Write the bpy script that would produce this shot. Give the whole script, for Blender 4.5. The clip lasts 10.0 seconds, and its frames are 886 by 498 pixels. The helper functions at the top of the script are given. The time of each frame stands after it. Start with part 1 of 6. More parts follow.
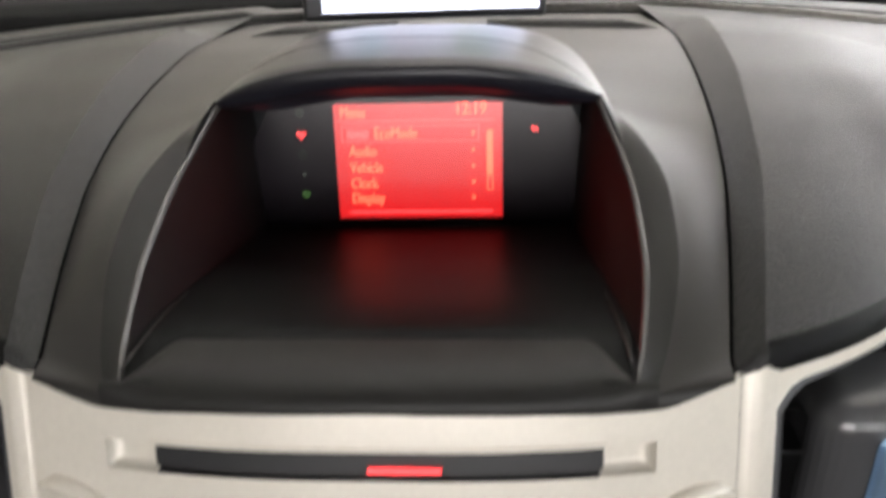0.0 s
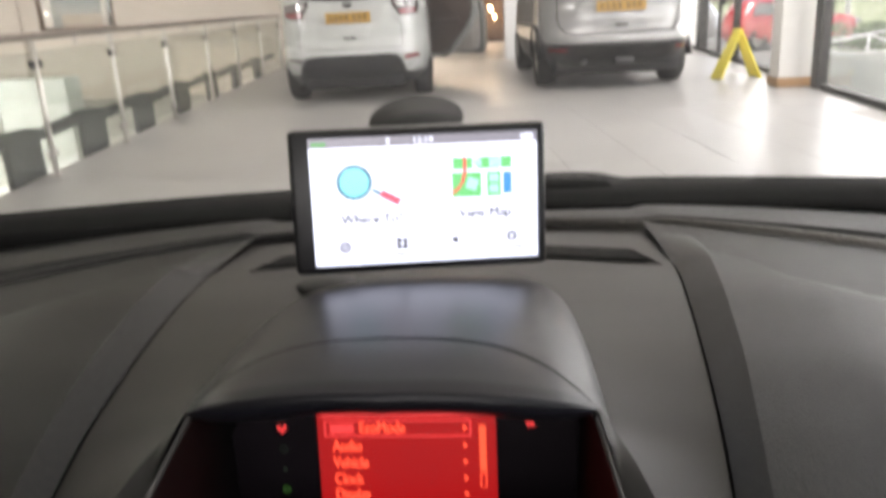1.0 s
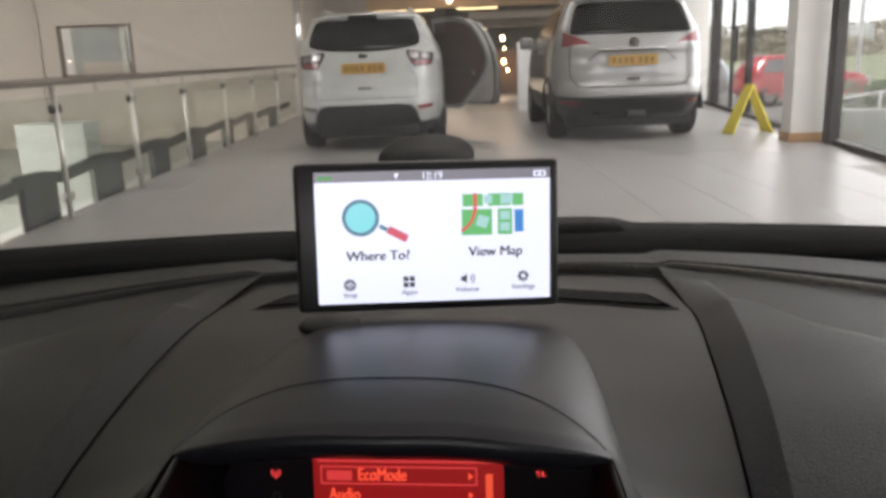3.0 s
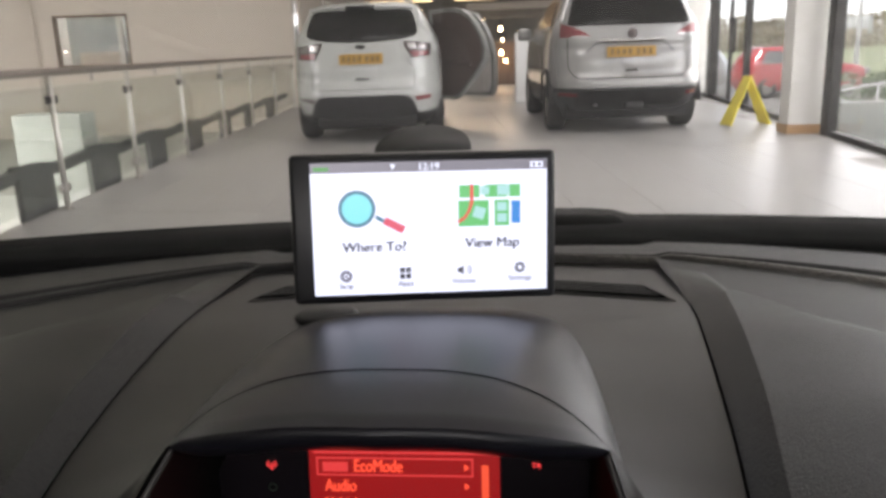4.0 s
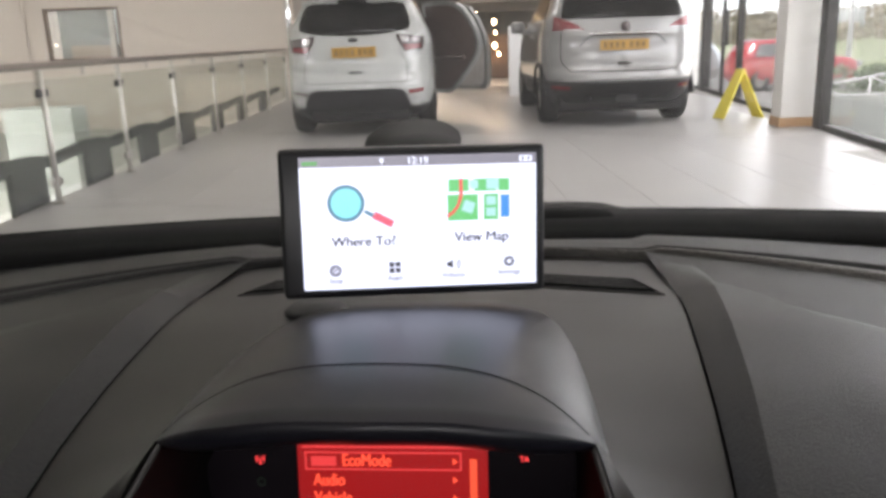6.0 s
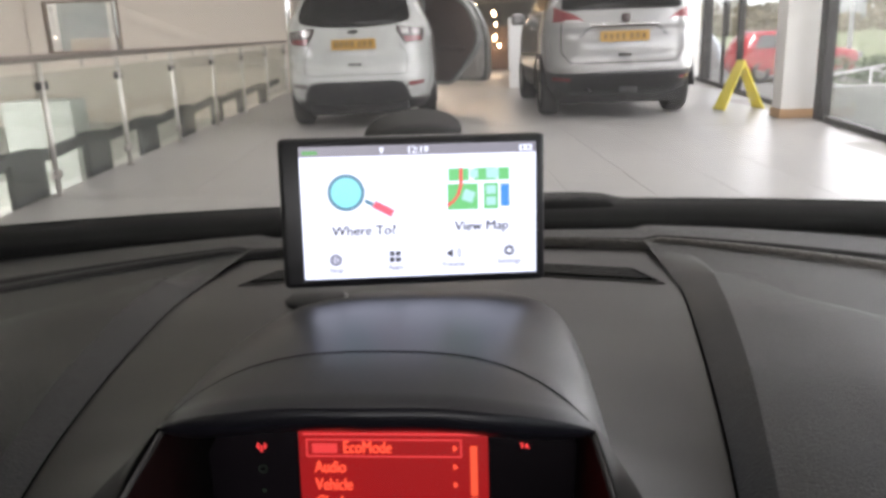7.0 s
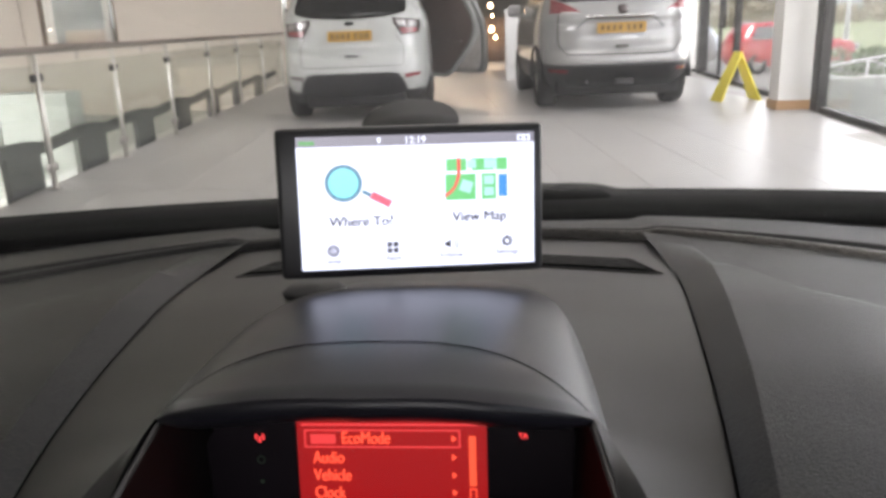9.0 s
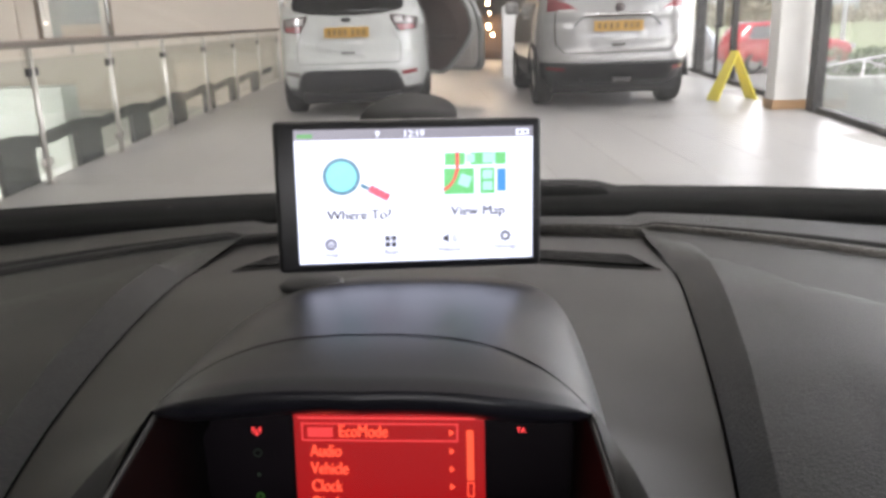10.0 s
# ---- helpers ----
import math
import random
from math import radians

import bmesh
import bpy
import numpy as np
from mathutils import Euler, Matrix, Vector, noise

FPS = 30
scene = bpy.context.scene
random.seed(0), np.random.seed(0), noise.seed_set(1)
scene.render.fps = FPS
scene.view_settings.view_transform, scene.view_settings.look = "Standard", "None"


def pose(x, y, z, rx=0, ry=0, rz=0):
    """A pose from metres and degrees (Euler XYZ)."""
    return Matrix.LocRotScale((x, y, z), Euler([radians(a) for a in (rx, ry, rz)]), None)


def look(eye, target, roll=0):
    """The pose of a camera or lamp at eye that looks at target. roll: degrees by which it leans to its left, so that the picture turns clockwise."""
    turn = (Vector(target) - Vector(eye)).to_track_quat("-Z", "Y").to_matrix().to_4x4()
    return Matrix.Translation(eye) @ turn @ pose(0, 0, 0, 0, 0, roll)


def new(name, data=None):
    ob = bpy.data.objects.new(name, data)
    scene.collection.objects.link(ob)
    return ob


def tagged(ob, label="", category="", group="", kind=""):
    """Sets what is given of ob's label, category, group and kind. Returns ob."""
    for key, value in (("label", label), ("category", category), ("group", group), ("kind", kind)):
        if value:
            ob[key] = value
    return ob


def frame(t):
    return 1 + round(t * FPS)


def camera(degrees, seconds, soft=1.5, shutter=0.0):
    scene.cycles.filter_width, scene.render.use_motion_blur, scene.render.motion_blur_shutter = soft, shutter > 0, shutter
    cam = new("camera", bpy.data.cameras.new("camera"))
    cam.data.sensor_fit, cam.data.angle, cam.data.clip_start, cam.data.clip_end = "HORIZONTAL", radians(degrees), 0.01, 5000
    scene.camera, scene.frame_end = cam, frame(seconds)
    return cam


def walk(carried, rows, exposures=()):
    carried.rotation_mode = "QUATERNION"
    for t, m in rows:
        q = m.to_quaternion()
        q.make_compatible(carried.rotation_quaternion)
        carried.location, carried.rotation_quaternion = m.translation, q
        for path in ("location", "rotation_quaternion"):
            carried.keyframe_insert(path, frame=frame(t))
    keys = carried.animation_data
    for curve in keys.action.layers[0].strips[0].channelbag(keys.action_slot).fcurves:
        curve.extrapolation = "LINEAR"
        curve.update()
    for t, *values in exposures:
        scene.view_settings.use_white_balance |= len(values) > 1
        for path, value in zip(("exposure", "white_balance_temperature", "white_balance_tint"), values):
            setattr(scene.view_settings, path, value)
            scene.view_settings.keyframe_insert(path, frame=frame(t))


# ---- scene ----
cam = camera(58.5, 10.0, soft=3.4, shutter=0.5)
PATH = [
    (0, (-0.0236, -0.0627, 1.1439), (0.0366, 1.7244, 0.2480), -2.08),
    (0.2, (-0.0140, -0.0535, 1.1643), (0.0400, 1.7443, 0.2898), -2.53),
    (0.5, (-0.0093, -0.0329, 1.1889), (0.0365, 1.8022, 0.3950), -2.61),
    (0.6, (-0.0050, -0.0210, 1.1940), (0.0260, 1.8240, 0.4210), -2.85),
    (0.7, (-0.0040, -0.0140, 1.1985), (0.0330, 1.8460, 0.4590), -2.75),
    (0.8, (-0.0040, -0.0100, 1.2040), (0.0450, 1.8640, 0.5020), -2.60),
    (0.9, (-0.0030, -0.0080, 1.2090), (0.0380, 1.8830, 0.5580), -2.60),
    (1, (-0.0012, -0.0068, 1.2146), (0.0212, 1.9023, 0.6189), -2.99),
    (1.1, (0.0002, -0.0025, 1.2150), (0.0020, 1.9220, 0.6690), -2.95),
    (1.2, (0.0003, 0.0000, 1.2150), (-0.0080, 1.9360, 0.7120), -2.88),
    (1.3, (0.0008, 0.0035, 1.2130), (-0.0150, 1.9450, 0.7340), -2.88),
    (1.4, (0.0010, 0.0070, 1.2100), (-0.0170, 1.9510, 0.7440), -2.85),
    (1.5, (0.0010, 0.0104, 1.2076), (-0.0121, 1.9568, 0.7476), -2.78),
    (2, (0.0001, 0.0110, 1.2053), (-0.0109, 1.9583, 0.7495), -2.66),
    (2.5, (-0.0000, 0.0100, 1.2036), (-0.0048, 1.9557, 0.7410), -2.36),
    (4, (0.0008, 0.0115, 1.2018), (0.0074, 1.9493, 0.7066), -2.08),
    (4.5, (0.0009, 0.0122, 1.2018), (0.0111, 1.9486, 0.7015), -2.03),
    (5, (0.0015, 0.0118, 1.2016), (0.0138, 1.9478, 0.6997), -1.98),
    (5.5, (0.0037, 0.0121, 1.2027), (0.0233, 1.9472, 0.6978), -2.00),
    (7, (0.0037, 0.0100, 1.2003), (0.0240, 1.9384, 0.6703), -2.22),
    (7.5, (0.0032, 0.0104, 1.2003), (0.0237, 1.9366, 0.6625), -2.24),
    (8, (0.0038, 0.0108, 1.1996), (0.0226, 1.9360, 0.6579), -2.38),
    (8.5, (0.0039, 0.0111, 1.1993), (0.0266, 1.9351, 0.6540), -2.36),
    (9, (0.0031, 0.0112, 1.1988), (0.0302, 1.9342, 0.6499), -2.29),
    (9.5, (0.0021, 0.0115, 1.1970), (0.0347, 1.9336, 0.6452), -2.12),
    (10, (0.0015, 0.0121, 1.1966), (0.0394, 1.9330, 0.6408), -1.84),
]
EXPOSURES = [(0.0, 2.85, 6500, 14), (0.3, 2.87, 6500, 14), (0.6, 2.8, 6500, 14), (0.9, 2.15, 6550, 14), (1.2, 1.5, 6600, 14), (1.6, 1.12, 6600, 14), (2.7, 1.10, 6550, 14), (4.0, 1.38, 6500, 15), (5.0, 1.53, 6450, 15), (7.5, 1.60, 6350, 15), (10.0, 1.76, 6350, 15)]
walk(cam, [(t, look(eye, target, roll)) for t, eye, target, roll in PATH], EXPOSURES)

# ---------------------------------------------------------------- light
world = bpy.data.worlds.new("overcast_sky")
scene.world = world
world.use_nodes = True
wn = world.node_tree.nodes
sky = wn.new("ShaderNodeTexSky")
sky.sky_type, sky.sun_disc = "NISHITA", False
sky.sun_elevation, sky.sun_rotation = radians(62), radians(240)
sky.air_density, sky.dust_density = 0.7, 0.3
cloud = wn.new("ShaderNodeHueSaturation")
cloud.inputs["Saturation"].default_value = 0.22
world.node_tree.links.new(sky.outputs[0], cloud.inputs["Color"])
world.node_tree.links.new(cloud.outputs[0], wn["Background"].inputs[0])
wn["Background"].inputs[1].default_value = 0.15


def lamp(name, kind, m, energy, colour=(1, 1, 1), size=(1, 1), angle=0.2):
    data = bpy.data.lights.new(name, kind)
    data.energy, data.color = energy, colour
    if kind == "AREA":
        data.shape, data.size, data.size_y = "RECTANGLE", size[0], size[1]
    if kind == "SUN":
        data.angle = angle
    ob = new(name, data)
    ob.matrix_world = m
    return ob


lamp("sun", "SUN", look((-17.4, -10.0, 37.6), (0, 0, 0)), 2.3, (1.0, 0.97, 0.92), angle=radians(12))
# area lamp boosting the daylight that comes in by the glazed side
GLAZE_TURN = -7.7
lamp("daylight_in_the_glazing", "AREA", pose(5.57, 9.2, 1.9, 0, 90, GLAZE_TURN), 310, (1.0, 0.97, 0.93), (3.4, 17.2))
# unseen lamps added under the ceiling to fill the showroom
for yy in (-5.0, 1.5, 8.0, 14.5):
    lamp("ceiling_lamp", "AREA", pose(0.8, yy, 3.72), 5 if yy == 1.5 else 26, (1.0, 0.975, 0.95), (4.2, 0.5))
lamp("hall_lamp", "AREA", pose(1.0, 27.0, 3.3), 240, (1.0, 0.82, 0.6), (5.0, 1.0))
# unseen lamp added to brighten the wall beyond the balustrade
void = lamp("void_lamp", "AREA", pose(-8.0, 7.0, 3.6, 52, 0, 0), 440, (1.0, 0.98, 0.95), (5.0, 8.0))
void.data.spread = radians(120)
# fill lamp added before the closed rear wall to light the silver trim
lamp("daylight_from_behind", "AREA", pose(-0.5, -8.6, 1.9, 90, 0, 0), 120, (1.0, 0.98, 0.95), (6.0, 2.0))

# ---------------------------------------------------------------- materials


def material(name, colour, rough=0.5, metal=0.0, spread=0.15, scale=40.0, bump=0.0, bump_scale=300.0, gloss=0.5, clear=0.0, big=1.5):
    """A surface with variation at two scales and a fine relief."""
    m = bpy.data.materials.new(name)
    m.use_nodes = True
    n, l = m.node_tree.nodes, m.node_tree.links
    b = n["Principled BSDF"]
    co = n.new("ShaderNodeTexCoord")
    fine, wide = n.new("ShaderNodeTexNoise"), n.new("ShaderNodeTexNoise")
    fine.inputs["Scale"].default_value, wide.inputs["Scale"].default_value = scale, big
    fine.inputs["Detail"].default_value, wide.inputs["Detail"].default_value = 5, 3
    add = n.new("ShaderNodeMath")
    add.operation = "ADD"
    l.new(co.outputs["Object"], fine.inputs["Vector"])
    l.new(co.outputs["Object"], wide.inputs["Vector"])
    l.new(fine.outputs[0], add.inputs[0])
    l.new(wide.outputs[0], add.inputs[1])
    ramp = n.new("ShaderNodeMapRange")
    ramp.inputs[1].default_value, ramp.inputs[2].default_value = 0.6, 1.4
    ramp.inputs[3].default_value, ramp.inputs[4].default_value = 1 - spread, 1 + spread
    l.new(add.outputs[0], ramp.inputs[0])
    mul = n.new("ShaderNodeVectorMath")
    mul.operation = "MULTIPLY"
    mul.inputs[0].default_value = colour
    l.new(ramp.outputs[0], mul.inputs[1])
    l.new(mul.outputs[0], b.inputs["Base Color"])
    rr = n.new("ShaderNodeMapRange")
    rr.inputs[1].default_value, rr.inputs[2].default_value = 0.3, 0.7
    rr.inputs[3].default_value, rr.inputs[4].default_value = rough * 0.88, min(1, rough * 1.12)
    l.new(wide.outputs[0], rr.inputs[0])
    l.new(rr.outputs[0], b.inputs["Roughness"])
    b.inputs["Metallic"].default_value = metal
    b.inputs["Specular IOR Level"].default_value = gloss
    b.inputs["Coat Weight"].default_value = clear
    b.inputs["Coat Roughness"].default_value = 0.06
    if bump:
        grain = n.new("ShaderNodeTexNoise")
        grain.inputs["Scale"].default_value, grain.inputs["Detail"].default_value = bump_scale, 2
        l.new(co.outputs["Object"], grain.inputs["Vector"])
        bp = n.new("ShaderNodeBump")
        bp.inputs["Strength"].default_value, bp.inputs["Distance"].default_value = bump, 0.6 / bump_scale
        l.new(grain.outputs[0], bp.inputs["Height"])
        l.new(bp.outputs[0], b.inputs["Normal"])
    return m


def glowing(name, colour, strength, base=(0.01, 0.01, 0.01)):
    m = bpy.data.materials.new(name)
    m.use_nodes = True
    b = m.node_tree.nodes["Principled BSDF"]
    b.inputs["Base Color"].default_value = (*base, 1)
    b.inputs["Roughness"].default_value = 0.25
    b.inputs["Emission Color"].default_value = (*colour, 1)
    b.inputs["Emission Strength"].default_value = strength
    return m


def clear_glass(name, tint=(1, 1, 1), gloss=0.06, haze=0.0):
    m = bpy.data.materials.new(name)
    m.use_nodes = True
    n, l = m.node_tree.nodes, m.node_tree.links
    out = n["Material Output"]
    n.remove(n["Principled BSDF"])
    tr, gl, mix = n.new("ShaderNodeBsdfTransparent"), n.new("ShaderNodeBsdfGlossy"), n.new("ShaderNodeMixShader")
    tr.inputs[0].default_value = (*tint, 1)
    gl.inputs["Roughness"].default_value = 0.02
    fr = n.new("ShaderNodeFresnel")
    fr.inputs[0].default_value = 1.45
    sc = n.new("ShaderNodeMath")
    sc.operation = "MULTIPLY"
    sc.inputs[1].default_value = gloss / 0.04 * 0.5
    l.new(fr.outputs[0], sc.inputs[0])
    l.new(sc.outputs[0], mix.inputs[0])
    l.new(tr.outputs[0], mix.inputs[1])
    l.new(gl.outputs[0], mix.inputs[2])
    l.new(mix.outputs[0], out.inputs[0])
    # translucent layer that imitates veiling glare over the view
    if haze:
        film, cover = n.new("ShaderNodeBsdfTranslucent"), n.new("ShaderNodeMixShader")
        film.inputs[0].default_value = (0.8, 0.8, 0.8, 1)
        cover.inputs[0].default_value = haze
        l.new(mix.outputs[0], cover.inputs[1])
        l.new(film.outputs[0], cover.inputs[2])
        l.new(cover.outputs[0], out.inputs[0])
    return m


PLASTIC = material("satin_charcoal_plastic", (0.0163, 0.0149, 0.0134), 0.45, spread=0.15, bump=0.12, bump_scale=1400, gloss=0.31)
HOOD = material("smooth_charcoal_plastic", (0.0125, 0.0120, 0.0165), 0.39, spread=0.1, bump=0.06, bump_scale=1600, gloss=0.33)
GRAIN = material("grained_soft_plastic", (0.0086, 0.0083, 0.0080), 0.47, spread=0.4, scale=220, bump=0.6, bump_scale=800, gloss=0.26)
RIMLIT = material("lit_coarse_grained_rim", (0.050, 0.045, 0.038), 0.32, spread=0.85, scale=330, bump=1.0, bump_scale=330, gloss=0.7)
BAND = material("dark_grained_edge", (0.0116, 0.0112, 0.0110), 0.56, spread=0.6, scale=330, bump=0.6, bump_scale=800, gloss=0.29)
BLACK = material("matt_black_plastic", (0.010, 0.010, 0.011), 0.5, spread=0.2, bump=0.1, bump_scale=900, gloss=0.35)
COVE = material("dark_cove_lining", (0.0075, 0.0068, 0.0070), 0.6, spread=0.15, bump=0.2, bump_scale=1000, gloss=0.10)
GLOSSY = material("gloss_black_panel", (0.011, 0.0085, 0.011), 0.2, spread=0.1, gloss=0.22)
EDGEGLINT = material("highlight_tinted_edge", (0.048, 0.046, 0.045), 0.28, spread=0.15, gloss=0.6)
GAP = material("shadow_gap_black", (0.004, 0.004, 0.004), 1.0, gloss=0.0)
RUBBER = material("black_rubber_strip", (0.007, 0.007, 0.007), 0.65, spread=0.3, bump=0.2, bump_scale=400, gloss=0.12)
SILVER = material("champagne_silver_paint", (0.585, 0.545, 0.475), 0.34, metal=0.12, spread=0.06, scale=400, gloss=0.5)
CHROME = material("polished_chrome", (0.75, 0.75, 0.76), 0.12, metal=1.0, spread=0.05)
POSTSTEEL = material("satin_steel_post", (0.60, 0.58, 0.53), 0.42, metal=0.7, spread=0.1, scale=90)
RAILSTEEL = material("dull_bronze_steel_rail", (0.30, 0.265, 0.235), 0.40, metal=0.7, spread=0.12, scale=90)
STEEL = material("brushed_stainless_steel", (0.44, 0.42, 0.39), 0.34, metal=0.85, spread=0.12, scale=90)
SCREEN_WHITE = glowing("screen_white", (0.89, 0.94, 1.14), 0.47)
RED_BACK = glowing("display_red", (1.0, 0.018, 0.020), 0.116)
RED_TEXT = glowing("display_red_bright", (1.0, 0.085, 0.040), 0.50)
RED_LINE = glowing("display_red_line", (1.0, 0.065, 0.062), 0.30)
RED_AMBER = glowing("display_red_amber", (1.0, 0.10, 0.04), 0.40)
NOSE = material("dark_lip_plastic", (0.0155, 0.0146, 0.0138), 0.48, spread=0.12, bump=0.1, bump_scale=1200, gloss=0.2)
TRAY = material("dark_tray_plastic", (0.0075, 0.0075, 0.0074), 0.45, spread=0.12, bump=0.1, bump_scale=1200, gloss=0.065)
# blue of a reflected sky is put into the metal's colour
BLUEREFLECT = material("metal_with_blue_reflection", (0.30, 0.46, 0.66), 0.2, metal=0.7, spread=0.15, scale=60)
BARREL = material("grey_vent_barrel", (0.058, 0.058, 0.060), 0.24, spread=0.1, bump=0.05, bump_scale=900)

# ---------------------------------------------------------------- building helpers


def mesh_of(name, bm, mat, smooth=True):
    me = bpy.data.meshes.new(name)
    bmesh.ops.recalc_face_normals(bm, faces=bm.faces)
    bm.to_mesh(me)
    bm.free()
    me.materials.append(mat)
    for p in me.polygons:
        p.use_smooth = smooth
    return me


def part(name, bm, mat, parent, label="", smooth=True, at=None):
    """Links a bmesh as one mesh object under a thing or a part."""
    ob = new(name, mesh_of(name, bm, mat, smooth))
    ob.parent = parent
    if at is not None:
        ob.matrix_basis = at
    if label:
        ob["label"] = label
    return ob


def thing(name, m, label, category, group="", kind=""):
    ob = new(name)
    ob.empty_display_size = 0.05
    ob.matrix_basis = m
    return tagged(ob, label, category, group, kind)


def solid(name, bm, mat, label, category, group="", kind="", m=None, smooth=False):
    ob = new(name, mesh_of(name, bm, mat, smooth))
    if m is not None:
        ob.matrix_basis = m
    return tagged(ob, label, category, group, kind)


def curve_through(knots):
    """A smooth function through (x, value...) knots, without overshoot."""
    k = sorted(knots)
    xs = np.array([q[0] for q in k], float)
    vs = np.array([q[1:] for q in k], float)
    d = np.diff(vs, axis=0) / np.diff(xs)[:, None]
    m = np.zeros_like(vs)
    m[0], m[-1] = d[0], d[-1]
    for i in range(1, len(xs) - 1):
        same = d[i - 1] * d[i] > 0
        m[i] = np.where(same, 2 * d[i - 1] * d[i] / np.where(np.abs(d[i - 1] + d[i]) < 1e-9, 1e-9, d[i - 1] + d[i]), 0)

    def value(x):
        x = min(max(x, xs[0]), xs[-1])
        i = int(min(np.searchsorted(xs, x, side="right") - 1, len(xs) - 2))
        h = xs[i + 1] - xs[i]
        t = (x - xs[i]) / h
        v = ((1 + 2 * t) * (1 - t) ** 2 * vs[i] + t * (1 - t) ** 2 * h * m[i] + t * t * (3 - 2 * t) * vs[i + 1] + t * t * (t - 1) * h * m[i + 1])
        return float(v[0]) if len(v) == 1 else [float(q) for q in v]
    return value


def loft(bm, rows, closed=False):
    """Faces between rows of as many points each."""
    vs = [[bm.verts.new(p) for p in row] for row in rows]
    for a, b in zip(vs[:-1], vs[1:]):
        n = len(a)
        for i in range(n if closed else n - 1):
            j = (i + 1) % n
            bm.faces.new((a[i], a[j], b[j], b[i]))
    return vs


def sheet(rows, thick=0.0, closed=False):
    bm = bmesh.new()
    loft(bm, rows, closed)
    if thick:
        bmesh.ops.recalc_face_normals(bm, faces=bm.faces)
        bmesh.ops.solidify(bm, geom=bm.faces[:], thickness=thick)
    return bm


def box(bm, x0, x1, y0, y1, z0, z1, bevel=0.0, seg=2):
    m = Matrix.Translation(((x0 + x1) / 2, (y0 + y1) / 2, (z0 + z1) / 2)) @ Matrix.Diagonal((x1 - x0, y1 - y0, z1 - z0, 1))
    made = bmesh.ops.create_cube(bm, size=1, matrix=m)["verts"]
    if bevel:
        edges = list({e for v in made for e in v.link_edges})
        bmesh.ops.bevel(bm, geom=edges, offset=bevel, segments=seg, affect="EDGES", profile=0.5)
    return bm


def boxed(x0, x1, y0, y1, z0, z1, bevel=0.0, seg=2):
    return box(bmesh.new(), x0, x1, y0, y1, z0, z1, bevel, seg)


def tube(bm, points, radius, sides=10, caps=True):
    """A round bar through points; radius may be a list."""
    pts = [Vector(p) for p in points]
    rad = radius if isinstance(radius, (list, tuple)) else [radius] * len(pts)
    rings = []
    for i, p in enumerate(pts):
        d = (pts[min(i + 1, len(pts) - 1)] - pts[max(i - 1, 0)]).normalized()
        side = d.cross(Vector((0.123, 0.345, 0.93))).normalized()
        up = side.cross(d)
        rings.append([p + rad[i] * (math.cos(a) * side + math.sin(a) * up) for a in [2 * math.pi * k / sides for k in range(sides)]])
    vs = loft(bm, rings, True)
    if caps:
        bm.faces.new(vs[0][::-1])
        bm.faces.new(vs[-1])
    return bm


def tubed(points, radius, sides=10):
    return tube(bmesh.new(), points, radius, sides)


def turned(bm, outline, sides=32, m=Matrix()):
    """A body turned round its z axis from an outline of (r, z)."""
    rows = [[m @ Vector((r * math.cos(a), r * math.sin(a), z)) for a in [2 * math.pi * k / sides for k in range(sides)]] for r, z in outline]
    loft(bm, rows, True)
    return bm


def flat(points, y=0.0):
    """A flat plate in the x-z plane from its outline."""
    bm = bmesh.new()
    bm.faces.new([bm.verts.new((x, y, z)) for x, z in points])
    return bm


def plate(points, depth):
    """The same with a depth towards -y."""
    bm = flat(points)
    got = bmesh.ops.extrude_face_region(bm, geom=bm.faces[:])
    bmesh.ops.translate(bm, verts=[v for v in got["geom"] if isinstance(v, bmesh.types.BMVert)], vec=(0, -depth, 0))
    return bm


def ring(cx, cz, r0, r1, sides=24, a0=0.0, a1=360.0):
    bm = bmesh.new()
    full = abs(a1 - a0) >= 359.9
    n = sides if full else sides + 1
    aa = [radians(a0 + (a1 - a0) * k / sides) for k in range(n)]
    loft(bm, [[(cx + r * math.cos(a), 0, cz + r * math.sin(a)) for a in aa] for r in (r0, r1)], full)
    return bm


def disc(cx, cz, r, sides=24, squash=1.0):
    return flat([(cx + r * math.cos(2 * math.pi * k / sides), cz + squash * r * math.sin(2 * math.pi * k / sides)) for k in range(sides)])


def lettering(text, size, align="LEFT", bold=0.0):
    """Words in Blender's own font as a mesh, lying in the x-z plane and facing -y."""
    cu = bpy.data.curves.new("lettering", "FONT")
    cu.body, cu.size, cu.align_x, cu.align_y, cu.offset = text, 1.0, align, "CENTER", bold
    ob = new("lettering", cu)
    me = bpy.data.meshes.new_from_object(ob.evaluated_get(bpy.context.evaluated_depsgraph_get()))
    bpy.data.objects.remove(ob)
    bm = bmesh.new()
    bm.from_mesh(me)
    bmesh.ops.transform(bm, matrix=pose(0, 0, 0, 90, 0, 0) @ Matrix.Scale(size, 4), verts=bm.verts)
    return bm


def shifted(bm, x=0, y=0, z=0, sx=1, sz=1):
    bmesh.ops.transform(bm, matrix=Matrix.Translation((x, y, z)) @ Matrix.Diagonal((sx, 1, sz, 1)), verts=bm.verts)
    return bm


def spaced(a, b, n):
    return [a + (b - a) * i / (n - 1) for i in range(n)]

# ---------------------------------------------------------------- the car that carries the camera: dashboard
CAR = pose(-0.0070, 0.515, 0.002, 0, 0, -5.72)
dashboard = thing("dashboard", CAR, "charcoal plastic car dashboard with hooded centre display and silver trim", "dashboard")

